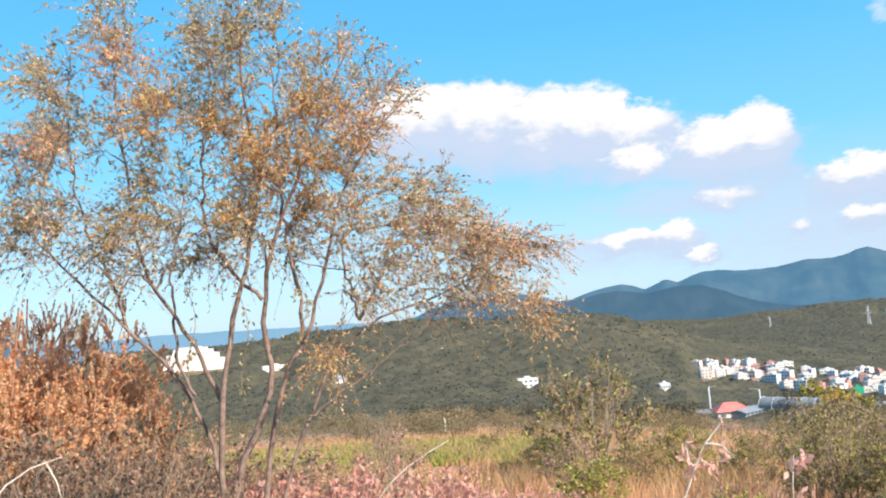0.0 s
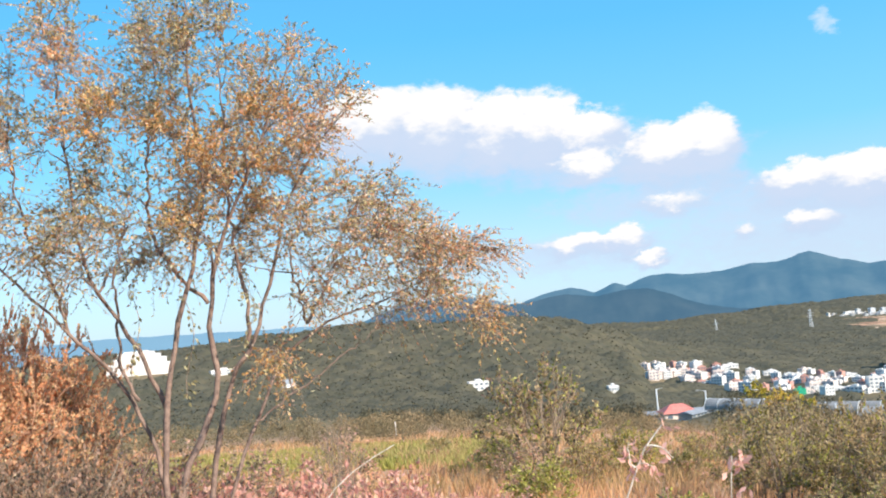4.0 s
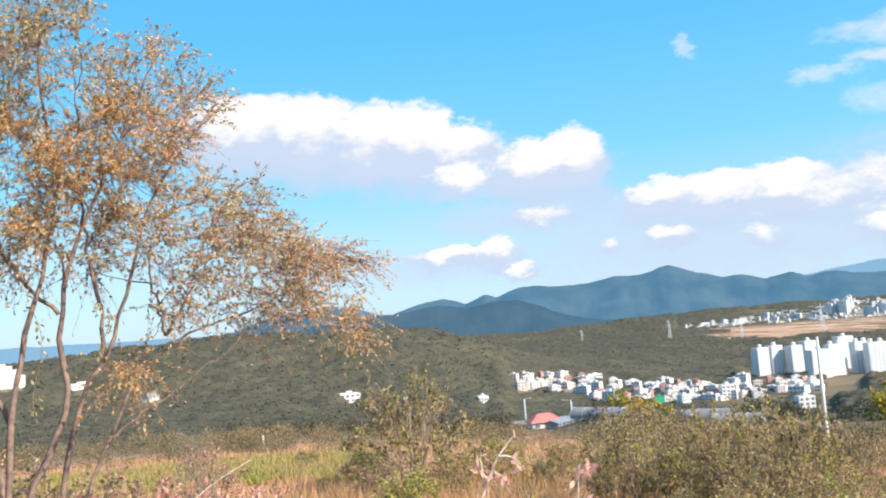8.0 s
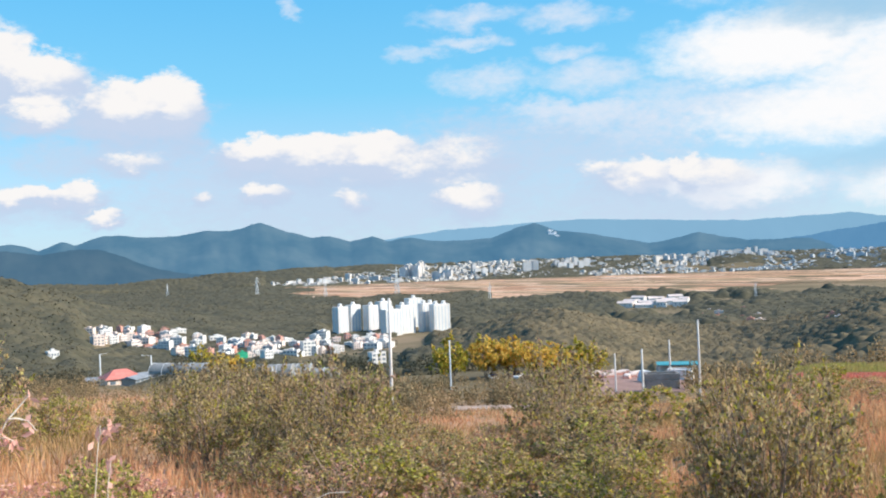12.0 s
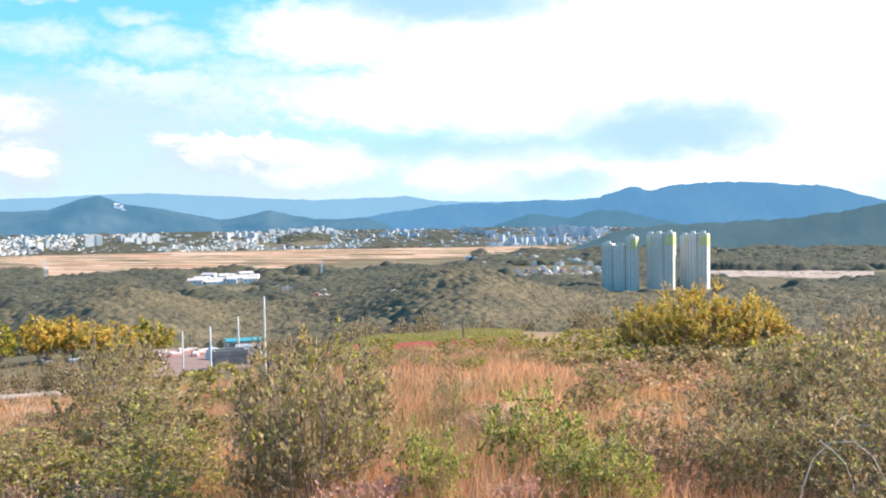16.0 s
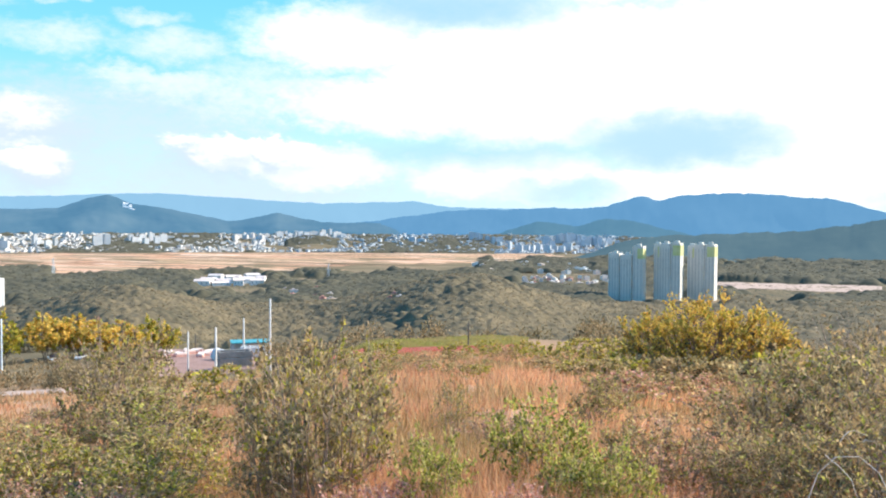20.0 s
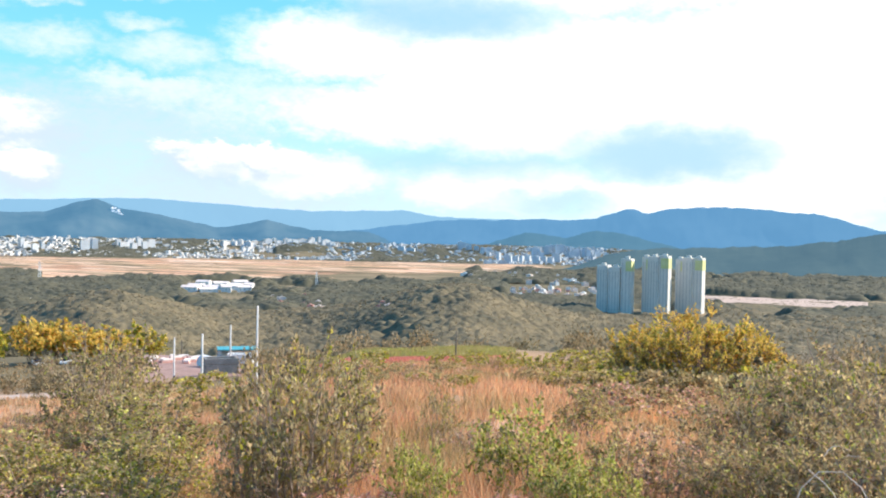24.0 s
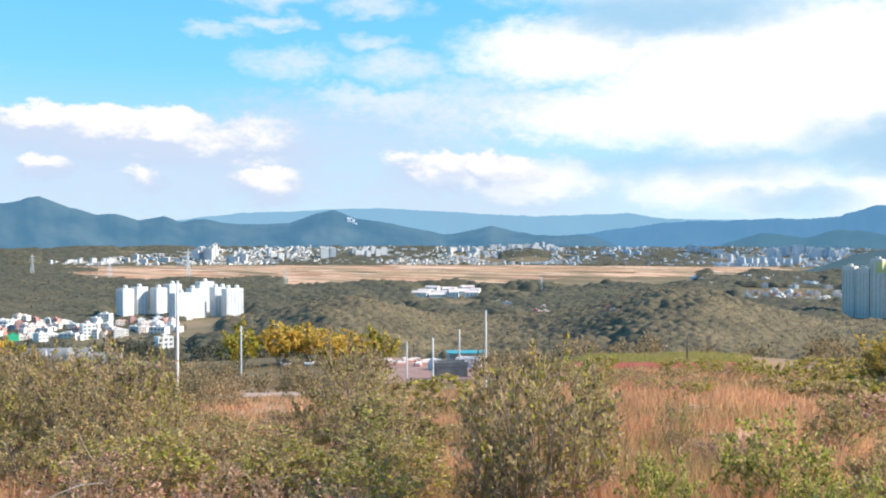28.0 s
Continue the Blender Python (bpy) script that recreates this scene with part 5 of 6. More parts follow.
def shrub_proto(name, seed, stems, ends, leaves, leaf_len, leaf_w, spread, mats, label, category="shrub", twig_len=0.22, lean=0.2, low=0.15, group="", bare=False, up=0.5, twigs=4, fat=0.62):
    """A shrub one unit high at the origin; mats: stems' material, then (material, share, from height, to height)."""
    r = np.random.default_rng(seed)
    thing = empty(name, Matrix.Translation((0, 0, -4000)), label, category, group)
    limbs = []
    tops = []
    for k in range(stems):
        a = 2 * math.pi * (k + r.uniform(-0.3, 0.3)) / stems
        out = spread * r.uniform(0.15, 0.75)
        top = np.array([math.cos(a) * out, math.sin(a) * out, r.uniform(0.6, 0.98)])
        foot = np.array([math.cos(a) * 0.05, math.sin(a) * 0.05, -0.05])
        limbs.append((smooth_line([foot, foot * 2 + np.array([0, 0, 0.3]) + top * 0.12 * lean, top], 9, r, 0.008), np.linspace(0.011, 0.003, 9)))
        tops.append(top)
    q = unit(r.normal(size=(ends, 3))) * (r.uniform(0.1, 1, (ends, 1)) ** 0.45)
    zz = low + (1 - low) * (0.5 + 0.5 * q[:, 2])
    shape = np.sqrt(np.clip(1 - (np.abs(zz - 0.5) / fat) ** 2.2, 0.05, 1))
    targets = np.stack([q[:, 0] * spread * shape, q[:, 1] * spread * shape, zz * r.uniform(0.75, 1.05, ends)], 1)
    lines = grow(limbs, targets, r, base_r=0.006, branch_n=5, wob=0.01)
    tb = Tubes(5)
    for line, w in limbs:
        tb.add(line, w)
    tagged(part("stem", tb.mesh("stem", M[mats[0]]), None, thing), kind="stuff")
    tb = Tubes(3)
    for line, w in lines:
        tb.add(line, w)
    lines2, at, way = twig_leaves(targets, unit(targets - np.array([0, 0, 0.2])) + np.array([0, 0, up]), r, twigs, twig_len, max(1, leaves // (ends * twigs)), 0.1)
    for line in lines2:
        tb.add(line[[0, -1]], np.array([0.002, 0.001]))
    tagged(part("twig", tb.mesh("twig", M[mats[0]]), None, thing), kind="stuff")
    if not bare:
        pick = r.random(len(at))
        start = 0.0
        for mat, share, z0, z1 in mats[1:]:
            band = (at[:, 2] + r.normal(size=len(at)) * 0.08 >= z0) & (at[:, 2] < z1 + 0.15)
            m = band & (pick >= start) & (pick < start + share)
            start += share
            if m.any():
                v, f = leaf_quads(at[m], way[m], leaf_len * r.uniform(0.6, 1.3, m.sum()), leaf_w * r.uniform(0.7, 1.3, m.sum()), r)
                tagged(part("foliage", sheet_mesh("foliage", v, f, M[mat]), None, thing), kind="stuff")
    return [thing, False]


def plant(proto, az, r, height, wide=1.0, turn=0.0, sink=0.03, label=""):
    m = on_ground(az, r, turn, (height * wide, height * wide, height), sink * height)
    ob = put_copy(proto, m)
    if label:
        ob["label"] = label
    return ob


WEED = [shrub_proto("weedy_shrub", 30 + k, 12, 90, 5000, 0.036, 0.0105, 0.46 + 0.05 * k, ("twig",) + mats, label, twig_len=0.2, group="hillside shrubs", up=0.9, fat=0.8, low=0.0)
        for k, (mats, label) in enumerate((
            ((("weed", 0.60, -1, 2), ("green", 0.25, 0.2, 2), ("darkbrush", 0.15, -1, 2)), "tall weedy shrub with olive-brown autumn leaves"),
            ((("weed", 0.48, -1, 2), ("yellowgreen", 0.30, -1, 2), ("green", 0.22, -1, 2)), "tall weedy shrub turning yellow-green"),
            ((("weed", 0.70, -1, 2), ("drygrass", 0.15, -1, 2), ("green", 0.15, 0.3, 2)), "tall weedy shrub with tan withered leaves"),
            ((("weed", 0.48, -1, 2), ("darkbrush", 0.30, -1, 2), ("green", 0.22, 0.2, 2)), "tall weedy shrub with dark olive leaves")))]
BROWN = [shrub_proto("brown_shrub", 40 + k, 12, 60, 2000, 0.040, 0.010, 0.5, ("twig", ("darkbrush", 0.25, -1, 2), ("pink", 0.3, -1, 2), ("weed", 0.45, -1, 2)), "dry brownish-pink weed shrub", group="hillside shrubs", up=0.8) for k in range(2)]
GREEN = [shrub_proto("green_shrub", 50 + k, 9, 70, 3600, 0.058, 0.015, 0.62, ("twig", ("green", 0.75, -1, 2), ("weed", 0.25, -1, 2)), "leafy green bush turning yellow", group="green bushes", twig_len=0.25) for k in range(2)]
LONGLEAF = [shrub_proto("olive_shrub", 55 + k, 14, 110, 5600, 0.048, 0.009, 0.75, ("twig", ("green", 0.12, -1, 2), ("weed", 0.4, -1, 2), ("brush", 0.48, -1, 2)), "broad olive shrub with long narrow leaves", group="hillside shrubs", twig_len=0.25) for k in range(2)]
ORANGE = [shrub_proto("orange_bush", 60, 12, 280, 60000, 0.0105, 0.0046, 0.78, ("red_twig", ("orange", 0.64, 0.56, 2), ("peach", 0.16, 0.54, 2), ("weed", 0.12, -1, 0.62), ("darkbrush", 0.08, -1, 0.5)), "rounded bush with orange autumn leaves over a brown twiggy lower part", twig_len=0.12, low=0.30, up=0.7, twigs=5, fat=0.8)]
PEACHY = [shrub_proto("peach_bush", 61, 10, 80, 6500, 0.02, 0.007, 0.8, ("bark", ("peach", 0.5, 0.2, 2), ("weed", 0.5, -1, 2)), "low bush with peach and olive leaves", twig_len=0.22)]
DARK = [shrub_proto("dark_brush", 62, 16, 120, 8000, 0.026, 0.008, 1.0, ("twig", ("darkbrush", 1.0, -1, 2)), "dark tangled brush of withered leaves", twig_len=0.3)]
PINK = [shrub_proto("pink_weed", 63 + k, 8, 30, 1200, 0.06, 0.017, 0.7, ("twig", ("pink", 0.8, -1, 2), ("darkbrush", 0.2, -1, 0.6)), "low weed with withered pinkish leaves", twig_len=0.3, group="pink withered weeds") for k in range(3)]
BARE = [shrub_proto("bare_shrub", 67, 8, 46, 100, 0.05, 0.01, 0.5, ("twig",), "leafless grey twiggy shrub", twig_len=0.3, bare=True)]
# simpler shrubs for the middle distance
FIELD = [shrub_proto("field_bush", 70 + k, 6, 40, 900, 0.10, 0.030, 0.75, ("twig",) + mats, label, group="field bushes", twigs=2, twig_len=0.2, up=0.7)
         for k, (mats, label) in enumerate((((("weed", 1.0, -1, 2),), "olive-brown bush on the slope"), ((("weed", 0.5, -1, 2), ("yellowgreen", 0.5, 0.2, 2)), "rounded yellow-green bush in the grass"), ((("pink", 0.35, 0.3, 2), ("weed", 0.65, -1, 2)), "brownish-pink bush on the slope"), ((("forest", 0.6, -1, 2), ("weed", 0.4, -1, 2)), "dark olive bush on the slope")))]
FIELD_OLIVE, FIELD_YELLOW, FIELD_PINK, FIELD_DARK = FIELD

AIRY = [shrub_proto("airy_shrub", 36, 8, 80, 3000, 0.034, 0.0095, 0.52, ("twig", ("weed", 0.75, -1, 2), ("darkbrush", 0.10, -1, 2), ("yellowgreen", 0.15, -1, 2)), "tall airy shrub of thin upright stems with sparse olive leaves", twig_len=0.2, group="hillside shrubs", up=1.3, fat=0.75, low=0.18)]
prng = random.Random(17)
# shrubs one can tell apart: heading, distance, height, width
for az, r, h, w in ((-19.8, 20, 2.6, 0.8), (-24.2, 14, 0.95, 1.3), (-21.2, 15.5, 1.0, 1.2), (-17.2, 13, 1.35, 1.4), (-17.5, 14, 1.1, 1.3), (-26.3, 17, 0.95, 1.2), (-54.7, 22.4, 2.9, 0.85),
                    (-52.3, 20, 1.0, 1.2), (-57.2, 25, 1.1, 1.3), (-49.4, 26, 1.4, 1.2), (-46.0, 24, 1.1, 1.3), (-38.8, 16, 1.3, 0.9), (-36.2, 17, 1.4, 1.1), (-33.2, 16, 2.35, 0.75), (-31.6, 17, 2.0, 0.7), (-5.2, 15, 1.0, 0.9)):
    plant(WEED[prng.randrange(4)], az, r, h, w, prng.uniform(0, 360))
for az, r, h, w in ((-28.2, 16, 1.1, 1.0), (-29.5, 13, 1.1, 1.3), (-34.6, 13, 1.1, 1.3), (-37.8, 12.5, 0.9, 1.3), (-42.6, 18, 1.1, 1.2), (-16.6, 11, 1.1, 1.3), (-22.8, 11, 1.0, 1.4), (-26.2, 11.5, 1.05, 1.4), (-18.6, 10.5, 1.0, 1.5), (-32.0, 11, 1.1, 1.6), (-18.2, 9.5, 0.95, 1.4), (-9.5, 9.0, 0.7, 1.5), (11.5, 9.0, 0.95, 0.9), (9.2, 16, 1.0, 1.2)):
    plant(WEED[prng.randrange(4)], az, r, h, w, prng.uniform(0, 360))
for az, r, h, w in ((-66.8, 17, 1.5, 0.9), (-56.0, 17, 1.0, 1.3), (-72.5, 13, 1.3, 1.3), (-76.8, 12.5, 1.5, 1.2), (-80.0, 12, 1.4, 1.3), (-69.0, 12, 0.9, 1.2), (-78.8, 9.3, 1.0, 1.2), (-34, 10, 0.9, 1.4), (-24, 20, 0.9, 1.3), (2.6, 12, 0.7, 1.3), (13.5, 9, 0.85, 1.4), (-26, 9, 0.8, 1.5), (-21, 8.6, 0.75, 1.5)):
    plant(BROWN[prng.randrange(2)], az, r, h, w, prng.uniform(0, 360))
for az, r, h, w in ((5.2, 8.6, 0.95, 0.8), (7.9, 7.8, 0.62, 0.9), (-0.9, 7.6, 0.78, 0.6), (10.0, 7.6, 0.72, 0.7), (-47.2, 10, 0.75, 1.0), (-55.2, 15, 0.9, 1.0), (-17.5, 8, 0.5, 1.1)):
    plant(GREEN[prng.randrange(2)], az, r, h, w, prng.uniform(0, 360))
for az, r, h, w in ((18.6, 11.5, 1.25, 0.95), (22.4, 12.5, 1.7, 0.9), (26.0, 11.0, 1.55, 0.9), (29.0, 9.5, 1.4, 0.9), (17.2, 9.0, 0.85, 0.9), (21.0, 8.6, 1.0, 0.95), (25.2, 8.0, 1.15, 0.95), (28.5, 7.0, 1.0, 0.9)):
    plant(LONGLEAF[prng.randrange(2)], az, r, h, w, prng.uniform(0, 360))
for az, r, h, w in ((-41.0, 16.5, 2.1, 0.75), (-37.6, 17.5, 2.1, 0.7), (-34.0, 17.5, 2.3, 0.8), (-32.2, 18.5, 2.2, 0.6), (-43.4, 19, 1.7, 0.7), (-29.2, 15, 1.5, 0.8), (-33.0, 14, 1.7, 0.8), (-35.6, 15, 1.7, 0.8), (-8.4, 8.6, 1.85, 0.72), (-6.2, 8.9, 1.62, 0.62), (-9.6, 9.6, 1.75, 0.6), (-10.8, 9.0, 1.35, 0.6), (0.2, 13.6, 1.05, 0.62), (-19.4, 15.5, 2.0, 0.75)):
    plant(AIRY[0], az, r, h, w, prng.uniform(0, 360))
plant(BARE[0], 24.6, 14.5, 2.3, 0.9)
plant(BARE[0], -67.6, 16, 1.9, 0.5)
for az, r, h, w in ((-88.8, 9.6, 3.15, 0.72), (-92.4, 9.0, 2.9, 0.8), (-86.2, 9.8, 3.1, 0.5)):
    plant(ORANGE[0], az, r, h, w, prng.uniform(0, 360))
for az, r, h, w in ((-81.2, 9.8, 1.7, 1.0), (-83.6, 8.6, 1.5, 1.0)):
    plant(PEACHY[0], az, r, h, w, prng.uniform(0, 360))
for az, r, h, w in ((-82.2, 7.4, 1.35, 0.7), (-84.2, 7.2, 1.55, 0.7), (-86.4, 7.2, 1.5, 0.7), (-88.8, 7.0, 1.3, 0.8), (-90.8, 6.8, 1.1, 0.9), (-79.8, 7.4, 0.85, 0.9)):
    plant(DARK[0], az, r, h, w, prng.uniform(0, 360))
for k in range(64):
    az = prng.uniform(-94, -62) if k < 44 else prng.uniform(-62, -40)
    plant(PINK[prng.randrange(3)], az, prng.uniform(5.2, 8.5) if k < 44 else prng.uniform(6.5, 12), prng.uniform(0.35, 0.75), prng.uniform(0.9, 1.4), prng.uniform(0, 360))
for k in range(46):
    plant(PINK[prng.randrange(3)], prng.uniform(-91, -62), prng.uniform(7.6, 9.6), prng.uniform(0.8, 1.15), prng.uniform(0.7, 1.0), prng.uniform(0, 360))
for k in range(8):
    plant(PINK[prng.randrange(3)], prng.uniform(-40, 16), prng.uniform(6.5, 9.5), prng.uniform(0.35, 0.6), 1.1, prng.uniform(0, 360))
for az, r, h, w in ((7.0, 48, 1.3, 1.2), (9.4, 46, 1.5, 1.2), (11.2, 44, 1.4, 1.3), (5.0, 60, 1.4, 1.2), (8.2, 66, 1.8, 1.2), (10.4, 68, 2.0, 1.2), (12.8, 50, 1.6, 1.3), (2.5, 70, 1.3, 1.3), (-6.5, 46, 1.6, 1.2), (-10, 44, 1.7, 1.2), (-14, 40, 1.8, 1.3), (-4, 58, 1.5, 1.2)):
    plant(FIELD_YELLOW, az, r, h, w, prng.uniform(0, 360))
for k, (az, r, h, w) in enumerate(((6.6, 38, 0.9, 1.4), (8.0, 36, 0.9, 1.4), (9.4, 35, 1.0, 1.4), (10.6, 36, 1.1, 1.4), (11.6, 39, 1.2, 1.3))):
    plant((FIELD_OLIVE, FIELD_YELLOW)[k % 2], az, r, h, w, prng.uniform(0, 360))
# brush scattered over the slope: headings, distances, height against distance, how many
for a0, a1, r0, r1, h0, h1, n, kinds in ((-62, -42, 22, 40, 0.010, 0.022, 44, (0, 1, 2, 2)), (-42, -30, 20, 46, 0.018, 0.036, 40, (0, 0, 1, 3)), (-30, -20, 20, 46, 0.006, 0.016, 30, (0, 0, 1, 3)), (-20, -11, 20, 46, 0.006, 0.014, 20, (0, 1, 2)),
                                         (19, 36, 15, 46, 0.04, 0.07, 34, (0, 1, 3)), (2, 14, 34, 70, 0.008, 0.018, 26, (0, 1, 1, 2)), (-11, 2, 30, 60, 0.010, 0.022, 30, (0, 1, 2))):
    for k in range(n):
        az, r = prng.uniform(a0, a1), math.exp(prng.uniform(math.log(r0), math.log(r1)))
        plant(FIELD[kinds[prng.randrange(len(kinds))]], az, r, r * prng.uniform(h0, h1), prng.uniform(0.9, 1.5), prng.uniform(0, 360))


def brushwood(name, a0, a1, r0, r1, h0, h1, n, material, label, seed, quads=260, leaf=1.0):
    """Bushes past those that stand singly: ragged heaps of leaf clumps."""
    r = np.random.default_rng(seed)
    az, rr = r.uniform(a0, a1, n), np.exp(r.uniform(math.log(r0), math.log(r1), n))
    keep = np.array([not any(c0 < a < c1 and d0 < q < d1 for c0, c1, d0, d1 in CLEAR) for a, q in zip(az, rr)])
    az, rr = az[keep], rr[keep]
    n = len(az)
    h = rr * r.uniform(h0, h1, n)
    c = np.stack([rr * np.sin(np.radians(az)), rr * np.cos(np.radians(az)), land(az, rr)], 1)
    q = unit(r.normal(size=(n, quads, 3))) * r.uniform(0.3, 1, (n, quads, 1)) ** 0.4
    q[:, :, 2] = np.abs(q[:, :, 2])
    lob = 1 + 0.3 * np.sin(q[:, :, :1] * 5 + r.uniform(0, 6, (n, 1, 1))) * np.cos(q[:, :, 1:2] * 4)
    p = c[:, None, :] + q * h[:, None, None] * np.array([0.8, 0.8, 1.0]) * lob
    way = q + r.normal(size=q.shape) * 0.8 + np.array([0, 0, 0.4])
    v, f = leaf_quads(p.reshape(-1, 3), way.reshape(-1, 3), (h[:, None] * leaf * r.uniform(0.10, 0.2, (n, quads))).ravel(), (h[:, None] * leaf * r.uniform(0.03, 0.06, (n, quads))).ravel(), r)
    tagged(new(name, sheet_mesh(name, v, f, M[material])), label, "brush", kind="stuff")


brushwood("brushwood", -66, -40, 62, 130, 0.010, 0.019, 130, "brush", "brown and olive brush beyond the lawn", 31, 360, 0.7)
brushwood("brushwood", -98, -62, 64, 200, 0.012, 0.022, 140, "brush", "olive brush at the foot of the lawn", 32, 360, 0.7)
brushwood("brushwood", -66, -36, 130, 280, 0.010, 0.018, 130, "forest", "dark brush on the lower slope", 33)
brushwood("brushwood", -42, -27, 46, 150, 0.018, 0.034, 100, "brush", "brush between the slope and the greenhouses", 42, 360, 0.8)
brushwood("brushwood", -42, -19, 46, 76, 0.005, 0.011, 60, "brush", "brush above the lane", 34, 360, 0.8)
brushwood("brushwood", -42, -19, 102, 150, 0.014, 0.025, 80, "brush", "brush below the lane", 35)
brushwood("brushwood", -20, -11, 46, 130, 0.004, 0.012, 60, "weed", "low brush before the yard", 36)
brushwood("brushwood", 8.5, 36, 80, 150, 0.016, 0.030, 110, "brush", "brown and olive brush at the edge of the field", 37)
brushwood("brushwood", -12, 12, 60, 82, 0.003, 0.008, 60, "weed", "low weeds along the field's far side", 38)
brushwood("brushwood", -36, -19, 228, 300, 0.014, 0.024, 50, "forest", "brush behind the yard", 39)
brushwood("brushwood", -32, -17.4, 160, 184, 0.008, 0.014, 44, "brush", "low brush along the near side of the yard", 41)
brushwood("brushwood", -12, 6, 138, 220, 0.014, 0.026, 60, "brush", "brush beyond the lawn in the valley", 40)

# the yellow tree and the smaller yellow trees beyond
YTREE = shrub_proto("yellow_tree", 80, 26, 300, 48000, 0.028, 0.011, 0.95, ("bark", ("yellow", 0.52, 0.42, 2), ("yellowgreen", 0.22, -1, 0.8), ("brush", 0.26, -1, 0.5)), "broad spreading tree with golden-yellow upper leaves and green below", "tree", twig_len=0.22, low=0.0, up=2.8, twigs=5, fat=0.85)
for az, r, h, w in ((12.4, 38, 1.2, 1.3), (14.4, 37, 1.3, 1.4), (16.2, 37, 1.3, 1.4), (17.8, 38, 1.3, 1.3), (19.4, 34, 1.4, 1.4), (20.6, 36, 1.7, 1.3)):
    plant(FIELD_OLIVE, az, r, h, w, az * 40, label="olive bush at the yellow tree's foot")
for k in range(9):
    plant(FIELD[(0, 2, 2)[k % 3]], prng.uniform(9.5, 19), prng.uniform(17, 31), prng.uniform(0.55, 0.95), prng.uniform(1.1, 1.5), prng.uniform(0, 360))
plant(YTREE, 15.8, 42, 3.65, 1.08)
SMALLY = [shrub_proto("small_yellow_tree", 81 + k, 5, 70, 2600, 0.07, 0.024, 0.5, ("bark", ("yellow", 0.8 - 0.5 * k, 0.2, 2), ("yellowgreen", 0.2 + 0.5 * k, -1, 2)), ("small rounded tree in full yellow leaf", "small rounded tree turning from green to yellow")[k], "tree", twig_len=0.14, low=0.25, group="yellow trees beside the lane") for k in range(2)]
for kind, az, r, h, w in ((1, -26.4, 192, 9, 0.95), (0, -24.0, 195, 9.6, 1.05), (0, -22.6, 199, 9.2, 1.1), (0, -21.0, 193, 8.0, 1.15), (0, -19.8, 197, 8.2, 1.05), (1, -18.4, 200, 7.6, 1.0), (1, -17.4, 203, 6.2, 1.0), (0, -40.4, 150, 5.6, 1.0), (1, -39.4, 158, 4.6, 1.1), (1, -41.8, 210, 5.0, 1.0)):
    plant(SMALLY[kind], az, r, h, w, prng.uniform(0, 360))


def withered_stem(name, head, pts, d, leaves, leaf_len, label, stem_r=0.006, material="twig", twigs=(), category="weed"):
    """A single arching stem close to the camera; pts are headings and height angles."""
    r = np.random.default_rng(int(abs(pts[0][0]) * 100))
    p = [seen(head, a, e, d) for a, e in pts]
    foot = np.array(p[0])
    foot_az, foot_r = math.degrees(math.atan2(foot[0], foot[1])), math.hypot(foot[0], foot[1])
    base = np.array([foot[0], foot[1], ground_at(foot_az, foot_r) - 0.05])
    thing = empty(name, Matrix.Translation(base), label, category)
    line = smooth_line([base] + p, 16, r, 0.004)
    tb = Tubes(6)
    tb.add(line - base, np.linspace(stem_r, stem_r * 0.4, 16))
    part("stem", tb.mesh("stem", M[material]), None, thing)
    ends = [line[9:]]
    for tw in twigs:
        l2 = smooth_line([seen(head, a, e, d) for a, e in tw], 8, r, 0.003)
        tb = Tubes(5)
        tb.add(l2 - base, np.linspace(stem_r * 0.6, stem_r * 0.25, 8))
        part("twig", tb.mesh("twig", M[material]), None, thing)
        ends.append(l2)
    if leaves:
        pool = np.concatenate(ends)
        k = r.integers(0, len(pool), leaves)
        for i in k:
            v, f = leaf_quads(pool[i:i + 1] + r.normal(size=(1, 3)) * 0.012 - base, r.normal(size=(1, 3)) + np.array([[0, 0, -0.7]]), leaf_len * r.uniform(0.6, 1.2), leaf_len * 0.26, r, 0.6)
            part("leaf", sheet_mesh("leaf", v, f, M["pink"]), None, thing)


withered_stem("withered_weed", -51.8, [(-51.4, -11.4), (-50.3, -9.6), (-49.3, -8.3), (-48.3, -7.1)], 3.2, 60, 0.034, "arching withered weed with curled pink leaves", 0.006, "pale_twig", [[(-49.4, -8.4), (-48.6, -8.5), (-47.9, -9.2)], [(-50.3, -9.6), (-50.6, -8.7), (-50.5, -8.1)], [(-50.3, -9.6), (-49.6, -9.3), (-49.2, -9.6)]])
withered_stem("withered_weed", -51.8, [(-45.0, -12.0), (-44.7, -10.2), (-44.5, -9.2)], 3.2, 22, 0.04, "withered weed tip with pale pink leaves", 0.004, "pale_twig", [[(-44.7, -10.0), (-44.3, -9.4), (-44.0, -9.3)]])
withered_stem("withered_weed", -34.5, [(-46.6, -13.5), (-46.4, -11.8), (-46.2, -11.2)], 3.4, 24, 0.04, "low withered weed with pale pink leaves", 0.004, "pale_twig")
withered_stem("withered_weed", -13.8, [(-39.2, -16.0), (-38.6, -15.0), (-38.0, -14.4)], 3.4, 14, 0.05, "withered weed with reddish pink leaves", 0.004, "twig")
withered_stem("bare_branch", 0, [(21.4, -16.5), (21.9, -14.0), (23.2, -12.2), (24.6, -12.0), (25.6, -13.4), (26.2, -15.0)], 3.8, 0, 0, "arching bleached bare branch", 0.004, "pale_twig", [[(23.4, -12.1), (23.8, -11.3), (24.8, -11.6)], [(22.6, -12.9), (24.0, -14.0), (24.5, -15.6)], [(24.6, -12.0), (25.2, -11.8), (25.4, -11.9)]], "branch")
